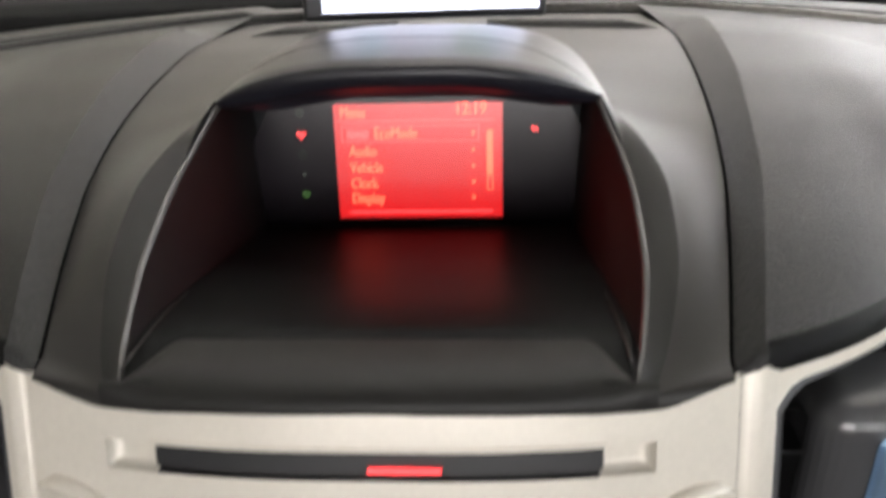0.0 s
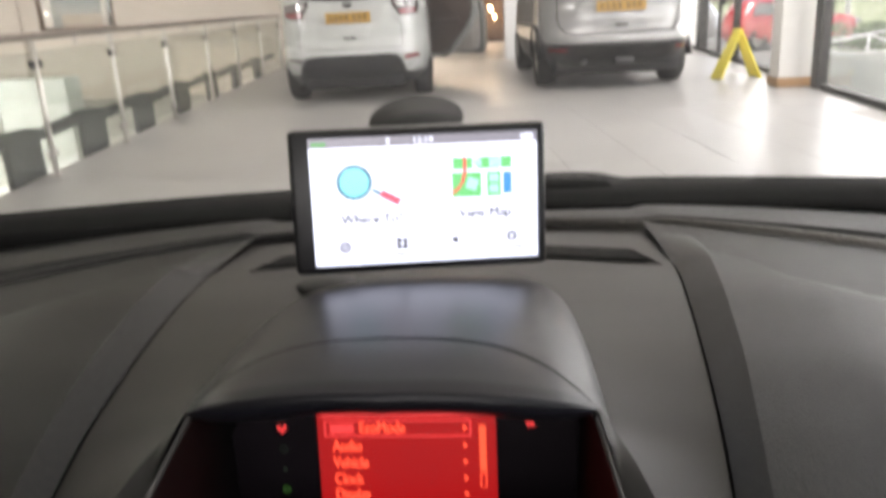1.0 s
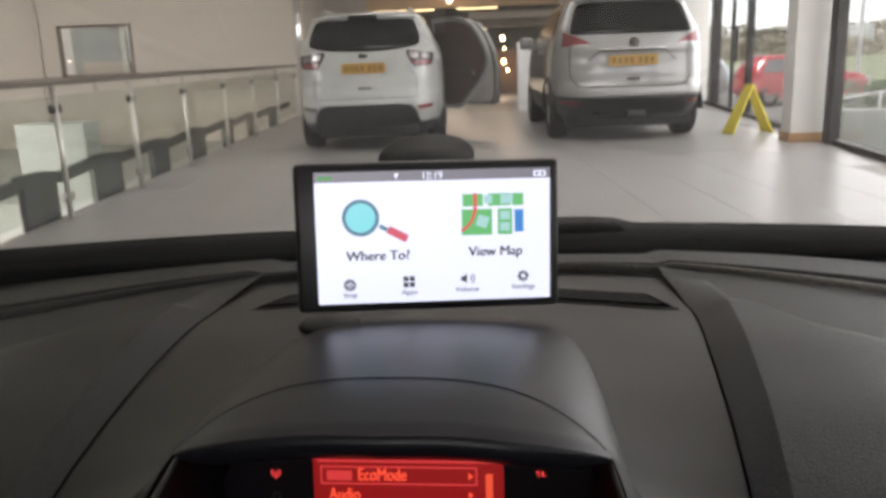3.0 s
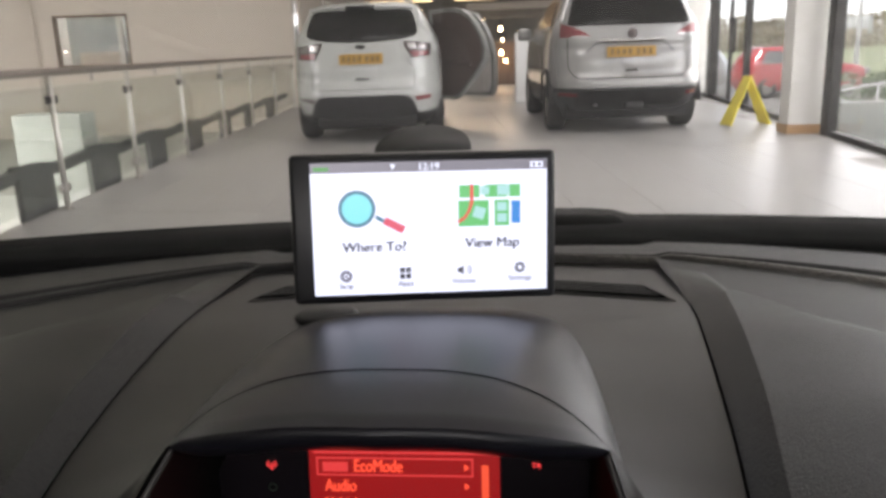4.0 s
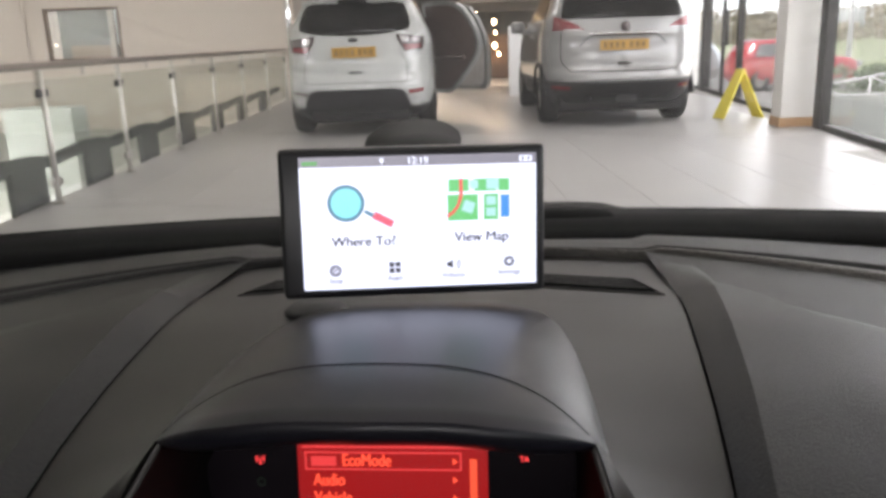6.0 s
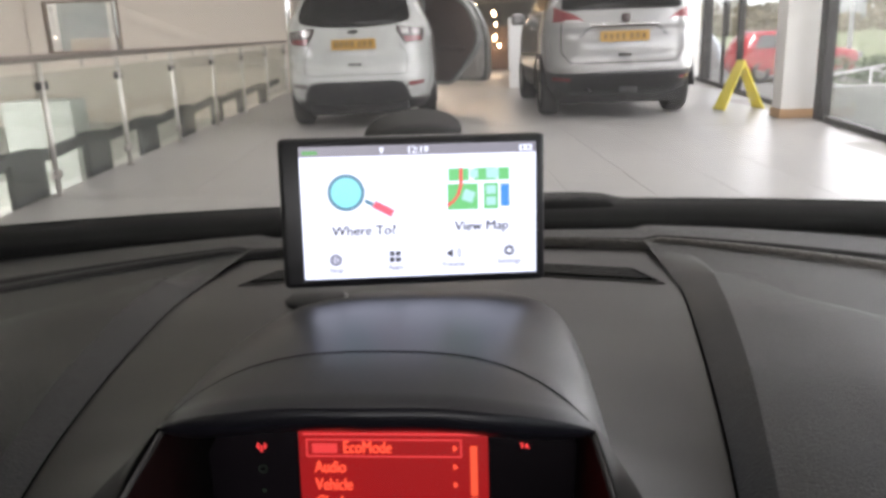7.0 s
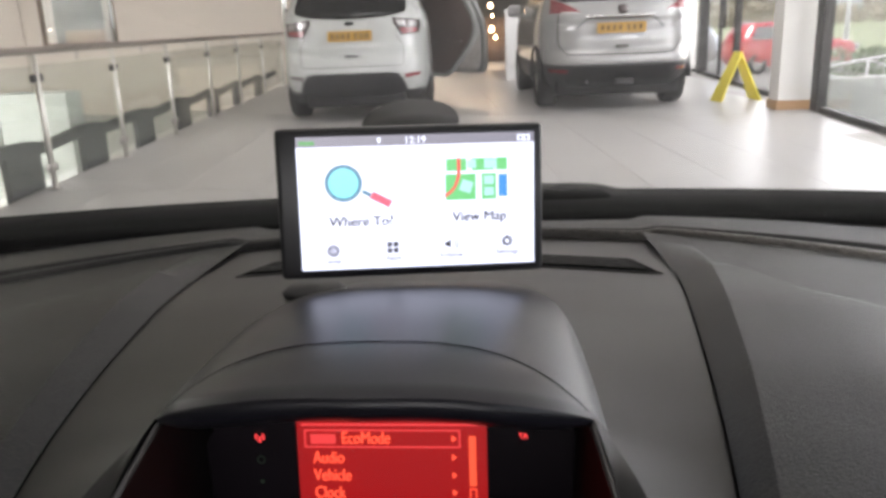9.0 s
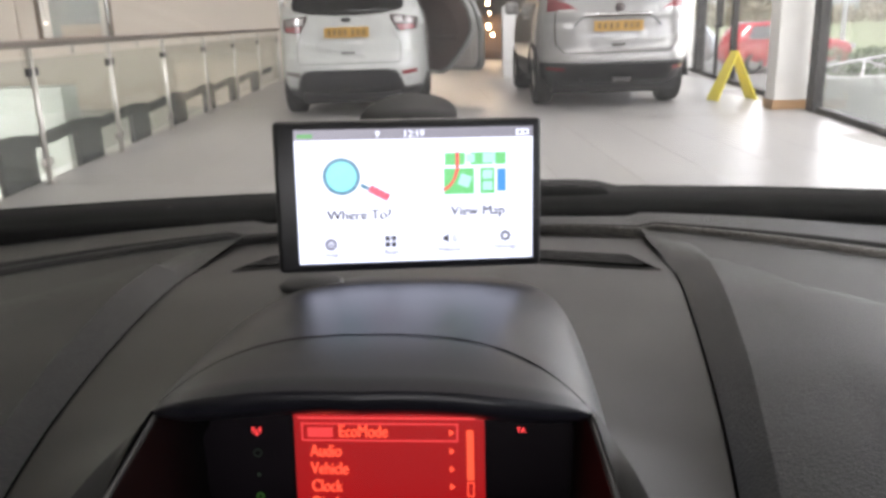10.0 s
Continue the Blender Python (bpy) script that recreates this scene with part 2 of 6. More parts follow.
# half widths and heights along the car's axis (y forward)
seam = curve_through([(-0.342, 0.1253, 0.978), (-0.285, 0.1373, 0.997), (-0.235, 0.1465, 1.0095), (-0.17, 0.1553, 1.018), (-0.0975, 0.1640, 1.0207), (-0.033, 0.1717, 1.0196), (0.056, 0.1815, 1.013), (0.211, 0.188, 0.999), (0.32, 0.192, 0.99)])
rim = curve_through([(-0.352, 0.0918, 0.9770), (-0.335, 0.0962, 0.9834), (-0.295, 0.1, 1.0), (-0.265, 0.1, 1.011), (-0.228, 0.098, 1.0225), (-0.197, 0.095, 1.0332)])
ridge = curve_through([(-0.341, 0.1370, 0.984), (-0.288, 0.1495, 1.004), (-0.252, 0.1580, 1.0135), (-0.226, 0.1622, 1.019), (-0.188, 0.1685, 1.0250), (-0.12, 0.1800, 1.0298), (-0.047, 0.1910, 1.0298), (0.057, 0.2060, 1.0225)])
hood_height = curve_through([(-0.222, 0.0455), (-0.165, 0.0395), (-0.115, 0.0330), (-0.06, 0.0235), (-0.01, 0.0125), (0.02, 0.005), (0.04, 0.001), (0.06, 0.0)])
hood_half = curve_through([(-0.222, 0.1015), (-0.15, 0.0995), (-0.08, 0.0965), (-0.03, 0.092), (0.01, 0.083), (0.035, 0.068), (0.06, 0.045)])
shoulder = curve_through([(-0.222, 0.014), (-0.15, 0.010), (-0.08, 0.006), (0.0, 0.001), (0.05, 0.0)])
lip_y = curve_through([(0.0, -0.221), (0.05, -0.2185), (0.07, -0.213), (0.083, -0.206), (0.095, -0.197)])


TRIM_TOP = curve_through([(0.0, 0.9709), (0.06, 0.9699), (0.088, 0.9684), (0.096, 0.9683), (0.104, 0.9698), (0.110, 0.9719), (0.125, 0.9770), (0.14, 0.9791), (0.16, 0.9808), (0.19, 0.9815), (0.25, 0.985)])
trim_y = lambda x: -0.3585 + 1.0 * max(0, abs(x) - 0.02) ** 2 + 18 * max(0, abs(x) - 0.1) ** 3


def rim_at(y, side):
    x, z = rim(y)
    return x + (0.003 * math.sin(math.pi * min(1, max(0, (-0.197 - y) / 0.146))) if side > 0 else 0), z


def top_height(x, y):
    w, (xs, zs) = hood_half(y), seam(y)
    s = abs(x) / w
    rise = shoulder(y)
    if s < 1:
        return zs + rise + (hood_height(y) - rise) * (1 - s ** 3) ** 0.8
    k = min(1, (abs(x) - w) / max(0.01, xs - w))
    return zs + rise * (1 - k) ** 1.5


def across(y, wide):
    """Places across the deck, closest where the hood meets it."""
    w = hood_half(y)
    inner = [w * math.sin(math.pi / 2 * u) for u in spaced(-1, 1, 61)]
    outer = [w + (wide - w) * k for k in spaced(0, 1, 13)[1:]]
    return [-x for x in outer[::-1]] + inner + outer


# deck and hood behind the lip, one moulding, parted at the hood's seam
def hood_seam_y(x):
    return -0.168 - 1.2 * x * x - 36.0 * abs(x) ** 3.2


def deck_row(y, wide):
    return [(x, y, top_height(x, y)) for x in across(y, wide)]


deck = sheet([deck_row(y, seam(y)[0]) for y in spaced(0.30, 0.055, 18)])
beside = {}
for side in (-1, 1):
    rows = []
    for y in spaced(0.0555, -0.1968, 40):
        w, wide = hood_half(y), seam(y)[0]
        rows.append([(side * (w + (wide - w) * k), y, top_height(w + (wide - w) * k, y)) for k in spaced(0, 1, 15)])
    beside[side] = rows

# the hood itself, down to its rounded lip
rows = []
for y in spaced(0.0555, -0.15, 34):
    w = hood_half(y)
    rows.append([(w * math.sin(math.pi / 2 * u), y, top_height(w * math.sin(math.pi / 2 * u), y)) for u in spaced(-1, 1, 71)])
for k in spaced(0, 1, 14)[1:]:
    row = []
    for u in spaced(-1, 1, 71):
        x = hood_half(-0.15 - 0.047 * k) * math.sin(math.pi / 2 * u)
        y = -0.15 + (lip_y(min(abs(x), 0.095)) + 0.15) * k
        row.append((x, y, top_height(x, y) - (0.0012 if k == 1 and abs(x) < 0.095 else 0)))
    rows.append(row)
part("display_hood", sheet(rows), HOOD, dashboard, "smooth dark hood arching over the display")
# rolled front edge of the hood and the ceiling of the cove
rows = []
for depth, drop in ((0, 0.0012), (-0.0014, 0.0032), (-0.0012, 0.0070), (0.0015, 0.0105), (0.0055, 0.0142), (0.012, 0.0156), (0.03, 0.0150), (0.05, 0.0150), (0.060, 0.032)):
    rows.append([(x * (1 - 0.02 * max(drop - 0.0035, 0) / 0.006), lip_y(abs(x)) + depth * (1 - 0.8 * (abs(x) / 0.095) ** 8), top_height(x, lip_y(abs(x))) - 0.0012 - (drop - 0.0012) * (1 - 0.75 * (abs(x) / 0.095) ** 8)) for x in spaced(-0.095, 0.095, 61)])
part("hood_lip", sheet(rows), HOOD, dashboard, "rounded front lip of the hood")
# thin parting line across the hood
bm = bmesh.new()
rows = []
for x in spaced(-0.0925, 0.0925, 61):
    y = hood_seam_y(x)
    rows.append([(x, y - 0.0007, top_height(x, y - 0.0007) + 0.0003), (x, y, top_height(x, y) + 0.0005), (x, y + 0.0007, top_height(x, y + 0.0007) + 0.0003)])
loft(bm, rows)
part("hood_seam", bm, GAP, dashboard, "fine dark parting line across the hood")

# flanks beside the cove, from the crease that runs on from the hood's foot
crease = curve_through([(-0.17, 0.0998, 1.0295), (-0.197, 0.1009, 1.0280), (-0.228, 0.1070, 1.0242), (-0.265, 0.1122, 1.0155), (-0.295, 0.1118, 1.0035), (-0.335, 0.1045, 0.9820), (-0.352, 0.0975, 0.9732)])
for side in (-1, 1):
    rows, strip = [], []
    for y in spaced(-0.1965, -0.352, 26):
        xr, zr = rim_at(y, side)
        y_out = y if y > -0.325 else -0.325 + (y + 0.325) * 0.63
        xs, zs = seam(y_out)
        bow = math.sin(math.pi * min(1, max(0, (-0.197 - y) / 0.155)))
        near = min(1, max(0, (-0.197 - y) / 0.09))
        near = near * near * (3 - 2 * near)
        xc, zc = crease(y)
        xc += xr - rim(y)[0]
        soon = max(0, 1 + (y + 0.1965) / 0.045)
        strip.append([(side * (xr + (xc - xr) * k), y, (zr + (zc - zr) * (1 - (1 - k) ** 1.6)) * (1 - soon) + soon * (top_height(xr + (xc - xr) * k, -0.197) + 0.0002 - 0.001 * (1 - soon))) for k in spaced(0, 1, 10)])
        rows.append([(side * (xc + (xs - xc) * k), y + (y_out - y) * k, zs + (zc - zs) * ((1 - near) * (1 - k) ** 1.5 + near * (1 - k ** 0.9)) + 0.0012 * bow * math.sin(math.pi * k)) for k in spaced(0, 1, 15)])
    for k in spaced(0, 1, 9)[1:]:
        row = []
        for x, y, z in rows[25]:
            a = abs(x)
            yb, zb = trim_y(a) - 0.0022, TRIM_TOP(a) - 0.0012
            yc, zc = yb - 0.0005 + 0.3 * (y - yb), z - 0.1 * (z - zb)
            row.append((x, (1 - k) ** 2 * y + 2 * k * (1 - k) * yc + k * k * yb, (1 - k) ** 2 * z + 2 * k * (1 - k) * zc + k * k * zb))
        rows.append(row)
    part("cove_shoulder", sheet(strip), NOSE, dashboard, "dark smooth shoulder of the cove")
    loft(deck, beside[side] + rows[1:])
    if side > 0:
        part("centre_deck", deck, PLASTIC, dashboard, "satin charcoal deck round the display hood and cove")
    # edge of the cove, its highlight put into a paler colour
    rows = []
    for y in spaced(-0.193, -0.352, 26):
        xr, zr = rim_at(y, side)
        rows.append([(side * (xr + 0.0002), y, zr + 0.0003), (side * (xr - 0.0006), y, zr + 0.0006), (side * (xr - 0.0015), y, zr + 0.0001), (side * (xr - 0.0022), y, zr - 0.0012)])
    part("cove_edge", sheet(rows), EDGEGLINT, dashboard, "rounded edge of the display cove with its highlight painted in")
    # side wall of the cove
    floor_z = curve_through([(-0.343, 0.9802), (-0.315, 0.9790), (-0.27, 0.9715), (-0.2, 0.957), (-0.15, 0.948)])
    rows = []
    for y in spaced(-0.352, -0.15, 24):
        if y < -0.197:
            xr, zr = rim_at(y, side)
        else:
            xr, zr = 0.0945, 1.0325
        zf = floor_z(y)
        xf = min(0.0935 - 0.006 * (y + 0.343) / 0.19, xr - 0.0024)
        rows.append([(side * (xr - 0.0022 + (xf - xr + 0.0022) * k), y, zr - 0.0012 + (zf - zr + 0.0012) * k) for k in spaced(0, 1, 8)])
    part("cove_wall", sheet(rows), COVE, dashboard, "dark side wall of the display cove")

# tray and rounded nose
rows = []
front = lambda x: -0.361 + 1.05 * max(0, abs(x) - 0.02) ** 2 + 60 * max(0, abs(x) - 0.09) ** 3
for y in spaced(-0.15, -0.329, 18):
    half = 0.0935 - 0.006 * (y + 0.343) / 0.19
    rows.append([(half * u, y, floor_z(y) + 0.0035 * max(0, abs(u) - 0.75) ** 2 * 4) for u in spaced(-1, 1, 33)])
for y in (-0.334, -0.340, -0.346, -0.352):
    row = []
    for u in spaced(-1, 1, 33):
        a = abs(u) * 0.0922
        rise = min(1, max(0, (a - 0.066) / 0.012))
        row.append((u * 0.0922, y, 0.9794 - 0.0024 * (-0.329 - y) / 0.023 - 0.008 * (1 - rise * rise * (3 - 2 * rise))))
    rows.append(row)
part("tray", sheet(rows), TRAY, dashboard, "shallow dark storage tray before the display")
# thin tubes that imitate the highlight along the tray's crease
for side in (-1, 1):
    part("tray_bead", tubed([(side * (0.0905 - 0.0002 * k), -0.350 + 0.008 * k, floor_z(-0.350 + 0.008 * k) + 0.0012 - 0.0003 * max(0, 2 - k)) for k in range(9)], [0.0007 - 0.00006 * k for k in range(9)], 6), PLASTIC, dashboard, "thin raised line imitating the highlight along the tray crease")
rows = []
for k in spaced(0, 1, 12):
    row = []
    for x in spaced(-0.0985, 0.0985, 71):
        a = abs(x)
        out = min(1, max(0, (a - 0.076) / 0.016))
        out = out * out * (3 - 2 * out)
        yt, zt = -0.3285 + (-0.351 + 0.3285) * out, 0.9798 - 0.0026 * out
        yb, zb = trim_y(x) - 0.0022, TRIM_TOP(a) - 0.0012
        yc, zc = yb - 0.0005, zt + 0.0012 - 0.0006 * out
        row.append((x, (1 - k) ** 2 * yt + 2 * k * (1 - k) * yc + k * k * yb, (1 - k) ** 2 * zt + 2 * k * (1 - k) * zc + k * k * zb))
    rows.append(row)
rows.append([(x, y + 0.006, z - 0.001) for x, y, z in rows[-1]])
part("nose", sheet(rows), NOSE, dashboard, "rounded lower lip of the display cove")

# wings: dark edge band, raised pod, outer deck
pod_back = curve_through([(0.185, 0.052), (0.206, 0.057), (0.222, 0.049), (0.230, 0.028), (0.240, -0.003), (0.254, -0.020), (0.285, -0.032), (0.35, -0.048), (0.5, -0.09), (0.75, -0.15)])
groove = lambda x: max(0.231 + 0.06 * x - 1.05 * x * x, pod_back(max(abs(x), 0.19)) + 0.042)


def pod_height(x, y):
    xr, zr = ridge(min(y, 0.057))
    d = max(0, abs(x) - xr)
    return zr - 0.10 * d - 0.35 * d * d + 0.005 * math.exp(-((d - 0.07) / 0.05) ** 2)


def outer_height(x, y):
    d = max(0, abs(x) - 0.185)
    return 1.0135 - 0.03 * d - 0.04 * (y - 0.05) - 0.06 * d * d


wing_front = lambda x: trim_y(min(x, 0.22)) + 0.006 + 0.35 * max(0, x - 0.22)
for side in (-1, 1):
    rows = []
    for k in spaced(0, 1, 44):
        yr = -0.3385 + (0.057 + 0.3385) * k
        xr = ridge(yr)[0]
        row = []
        for u in spaced(0, 1, 44):
            x = xr + (0.70 - xr) * u ** 1.7
            y = wing_front(x) * (1 - k) + pod_back(x) * k + (yr - wing_front(xr) * (1 - k) - pod_back(xr) * k) * math.exp(-9 * u)
            lift = (TRIM_TOP(min(x, 0.25)) + 0.0022 - pod_height(x, wing_front(x))) * (1 - math.exp(-(4.5 * u) ** 2))
            row.append((side * x, y, pod_height(x, y) + lift * (1 - k) ** 5))
        rows.append(row)
    first = rows[0]
    roll = [[(x, y - 0.0022, z - 0.0009) for x, y, z in first]]
    for down, back in ((0.0, 0.0005), (0.012, -0.012)):
        roll.append([(x, min(trim_y(min(abs(x), 0.25)) - back, y - 0.004), TRIM_TOP(min(abs(x), 0.25)) - 0.0006 - down) for x, y, z in first])
    wing = part("wing", sheet(rows), GRAIN, dashboard, "grained soft-touch dashboard wing")
    part("wing_lip", sheet(roll[::-1] + rows[:1]), TRAY, wing, "dark rolled front edge of the wing")
    # face between seam and ridge, with its tail falling to the deck
    rows = []
    for y in spaced(-0.3385, 0.057, 44):
        (xs, zs), xr = seam(y), ridge(y)[0]
        zr = pod_height(xr, y)
        rows.append([(side * (xs + 0.0006 + (xr - xs - 0.0006) * k), y, zs - 0.0006 + (zr - zs + 0.0006) * (0.85 * k + 0.15 * (1 - (1 - k) ** 2))) for k in spaced(0, 1, 9)])
    low = [(x, trim_y(abs(x)) - 0.0004, TRIM_TOP(abs(x)) - 0.0006) for x, y, z in rows[0]]
    part("wing_edge", sheet([[(x, y + 0.012, z - 0.012) for x, y, z in low], low, [(x, y - 0.003, z - 0.001) for x, y, z in rows[0]]] + rows), BAND, wing, "dark bevelled edge of the wing")
    tail = []
    for k in spaced(0, 1, 12):
        row = []
        for j, (x, y, z) in enumerate(rows[-1]):
            q = j / 8
            ye = 0.057 + (0.152 - 0.040 * q) * k
            xe = abs(x) + (seam(ye)[0] + 0.001 - abs(x)) * k * (1 - q) + 0.009 * k * q
            base = outer_height(xe, ye) - 0.0015
            fall = 0.6 * k + 0.4 * (3 * k * k - 2 * k ** 3)
            row.append((side * xe, ye, z + (base - z) * (fall if side > 0 else fall ** 0.55)))
        row.append((row[-1][0] + side * 0.002, row[-1][1], row[-1][2] - 0.0012))
        row.append((row[-1][0] + side * 0.004, row[-1][1], outer_height(xe + 0.006, ye) - 0.002))
        tail.append(row)
    part("wing_tail", sheet(tail), GRAIN, wing, "fold behind the raised wing")
    # dark gap along the seam
    rows = []
    for y in spaced(-0.341, 0.2 if side > 0 else 0.062, 60):
        xs, zs = seam(y)
        w = 0.0009 if y < 0.056 else 0.0006
        rows.append([(side * (xs - w * 0.4), y, zs + 0.0006), (side * (xs + w), y, zs + 0.0004)])
    part("seam_gap", sheet(rows), GAP, dashboard, "dark gap along the centre panel")
    # step down behind the pod
    rows = []
    xx = spaced(0.2058, 0.70, 44)
    for k in spaced(0, 1, 8):
        rows.append([(side * x, pod_back(x) + 0.038 * k, (pod_height(x, pod_back(x)) * (1 - (3 * k * k - 2 * k ** 3)) + (outer_height(x, pod_back(x) + 0.038) - 0.001) * (3 * k * k - 2 * k ** 3))) for x in xx])
    part("wing_step", sheet(rows), GRAIN, wing, "soft step behind the raised wing")
    rows = []
    for k in spaced(0, 1, 12):
        row = []
        for x in spaced(0.182, 0.70, 40):
            y0 = pod_back(x) + 0.030 if x > 0.215 else 0.06
            y1 = max(groove(x), y0 + 0.004)
            y = y0 + (y1 - y0) * k
            row.append((side * x, y, outer_height(x, y)))
        rows.append(row)
    part("outer_deck", sheet(rows), GRAIN, dashboard, "grained outer deck of the dashboard")
# raised rim behind the groove, and the rear deck
strip_front = lambda x: 0.288 + 0.045 * x - 0.25 * x * x
def deck_line(k, lift):
    row = []
    for x in spaced(-0.70, 0.70, 101):
        y0, y1 = groove(x), strip_front(x)
        y = y0 + (max(y1, y0 + 0.05) - y0) * k
        row.append((x, y, (outer_height(x, y) if abs(x) > 0.19 else 1.0135 - 0.04 * (y - 0.05) - 0.004) + lift))
    return row


def rim_line(k, lift):
    """A line of the rim; bead and groove grow towards the outer ends."""
    row = []
    for x in spaced(-0.70, 0.70, 101):
        grow = min(1, max(0, (abs(x) - 0.13) / 0.30)) ** 0.8
        y0 = groove(x)
        y = y0 + (max(strip_front(x), y0 + 0.05) - y0) * k * (0.30 + 0.70 * grow)
        flat_lift = 0.0038 if k > 0.01 else -0.004
        row.append((x, y, (outer_height(x, y) if abs(x) > 0.19 else 1.0135 - 0.04 * (y - 0.05) - 0.004) + flat_lift + (lift - flat_lift) * (0.25 + 0.75 * grow)))
    return row


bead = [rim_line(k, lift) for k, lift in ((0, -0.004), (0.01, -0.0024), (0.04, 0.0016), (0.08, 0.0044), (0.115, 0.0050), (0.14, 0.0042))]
# bead split so the paler right half carries its lit look in the colour
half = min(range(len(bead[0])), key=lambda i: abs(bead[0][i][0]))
part("deck_bead", sheet([row[:half + 1] for row in bead]), BAND if bead[0][0][0] < 0 else RIMLIT, dashboard, "raised grained bead of the rear deck")
part("deck_bead", sheet([row[half:] for row in bead]), RIMLIT if bead[0][0][0] < 0 else BAND, dashboard, "raised grained bead of the rear deck")
part("deck_groove", sheet([rim_line(k, lift) for k, lift in ((0.135, 0.0040), (0.16, 0.0018), (0.20, 0.0004), (0.26, 0.0004), (0.29, 0.0024))]), BAND, dashboard, "dark groove behind the bead")
part("rear_deck", sheet([rim_line(0.285, 0.0022), rim_line(0.305, 0.0044), rim_line(0.34, 0.0050), rim_line(0.40, 0.0042)] + [deck_line(k, lift) for k, lift in ((0.45, 0.0036), (0.7, 0.0015), (1.0, -0.001))]), GRAIN, dashboard, "grained deck along the windscreen")

# demister vents
for side in (1, -1):
    mid = lambda x: 0.118 - 0.34 * (x - 0.09) if x > 0.05 else 0.1316
    tip = 0.171 if side > 0 else 0.150
    low, high = (lambda k: 0.040 + (tip - 0.040) * k), (lambda k: 0.040 + (tip - 0.053) * k)
    edge = lambda k, e: (low(k) + (high(k) - low(k)) * (e + 1) / 2)
    slot_at = lambda k, e, h: (side * edge(k, e), mid(edge(k, e)) + 0.0225 * e, top_height(edge(k, e), mid(edge(k, e)) + 0.0225 * e) + h)
    vent = part("demister_vent", sheet([[slot_at(k, e, 0.0018) for k in spaced(0, 1, 18)] for e in spaced(-1, 1, 5)]), GAP, dashboard, "black demister slot with thin louvres")
    part("vent_frame", sheet([[slot_at(k, e, h) for k in spaced(0, 1.015, 18)] for e, h in ((-1.10, 0.0004), (-1.04, 0.0014), (-0.95, 0.0014), (-0.92, 0.0010))]), PLASTIC, vent)
    for e0 in (-0.55, -0.1, 0.35, 0.75):
        part("louvre", sheet([[slot_at(k, e0 + e, h) for k in spaced(0.0, 0.96, 18)] for e, h in ((-0.10, 0.0018), (-0.04, 0.0030), (0.04, 0.0031), (0.07, 0.0018))]), BAND, vent)

# black strip at the foot of the windscreen with the wiper spindle cover
rows = []
for k, z in ((0, 0.93), (0.02, 1.000), (0.3, 1.001), (0.34, 1.004), (0.75, 1.006), (0.95, 1.0105), (1, 1.006), (1.02, 0.98)):
    rows.append([(x, max(strip_front(x), groove(x) + 0.05) + (0.104 + 0.015 * x - 0.10 * x * x) * k, z - 0.013 * min(0, x) * min(1, max(0, 50 * (z - 0.97)))) for x in spaced(-0.78, 0.78, 60)])
windscreen_foot = part("windscreen_seal", sheet(rows), RUBBER, dashboard, "black strip at the foot of the windscreen")
part("wiper_cover", sheet([[(x, y, z + dz) for x, dz in ((0.0, 0), (0.135, 0), (0.165, -0.002), (0.195, -0.010))] for y, z in ((0.352, 1.000), (0.362, 1.010), (0.40, 1.0155), (0.408, 1.011), (0.412, 0.99))]), RUBBER, windscreen_foot, "raised black wiper cover")
part("washer_jet", box(bmesh.new(), -0.196, -0.182, 0.385, 0.40, 1.003, 1.0135, 0.003, 2), BLACK, windscreen_foot)

# ---- display panel in the cove
PANEL = Matrix.Translation((0.0020, -0.165, 0.9560)) @ pose(0, 0, 0, -6.9)
display = part("display_panel", shifted(plate([(-0.0935, -0.014), (0.0935, -0.014), (0.0925, 0.045), (0.080, 0.068), (-0.080, 0.068), (-0.0925, 0.045)], 0.006), y=0.006), GLOSSY, dashboard, "gloss black display panel", smooth=False, at=PANEL)
W, H = 0.0928, 0.0650


def on_display(name, bm, mat, u, v, lift=0.0012, label=""):
    shifted(bm, (u - 0.5) * W, 0, (1 - v) * H)
    return part(name, bm, mat, display, label, smooth=False, at=Matrix.Translation((0, -lift, 0)))


on_display("screen", flat([(-W / 2, -H), (W / 2, -H), (W / 2, 0), (-W / 2, 0)]), RED_BACK, 0.5, 0, 0.0006, "glowing red menu screen")


def bar(w, h):
    return flat([(-w / 2, -h / 2), (w / 2, -h / 2), (w / 2, h / 2), (-w / 2, h / 2)])


def heavier(bm, by):
    """Letters thickened by a second set beside the first."""
    got = bmesh.ops.duplicate(bm, geom=bm.verts[:] + bm.edges[:] + bm.faces[:])["geom"]
    bmesh.ops.translate(bm, verts=[v for v in got if isinstance(v, bmesh.types.BMVert)], vec=(by, 0, by * 0.5))
    return bm


def frame_of(w, h, t):
    bm = bmesh.new()
    for x0, x1, z0, z1 in ((-w / 2, w / 2, h / 2 - t, h / 2), (-w / 2, w / 2, -h / 2, -h / 2 + t), (-w / 2, -w / 2 + t, -h / 2 + t, h / 2 - t), (w / 2 - t, w / 2, -h / 2 + t, h / 2 - t)):
        bm.faces.new([bm.verts.new((x, 0, z)) for x, z in ((x0, z0), (x1, z0), (x1, z1), (x0, z1))])
    return bm


def squeezed(text, size, w=0.72):
    return heavier(shifted(lettering(text, size), sx=w), size * 0.05)


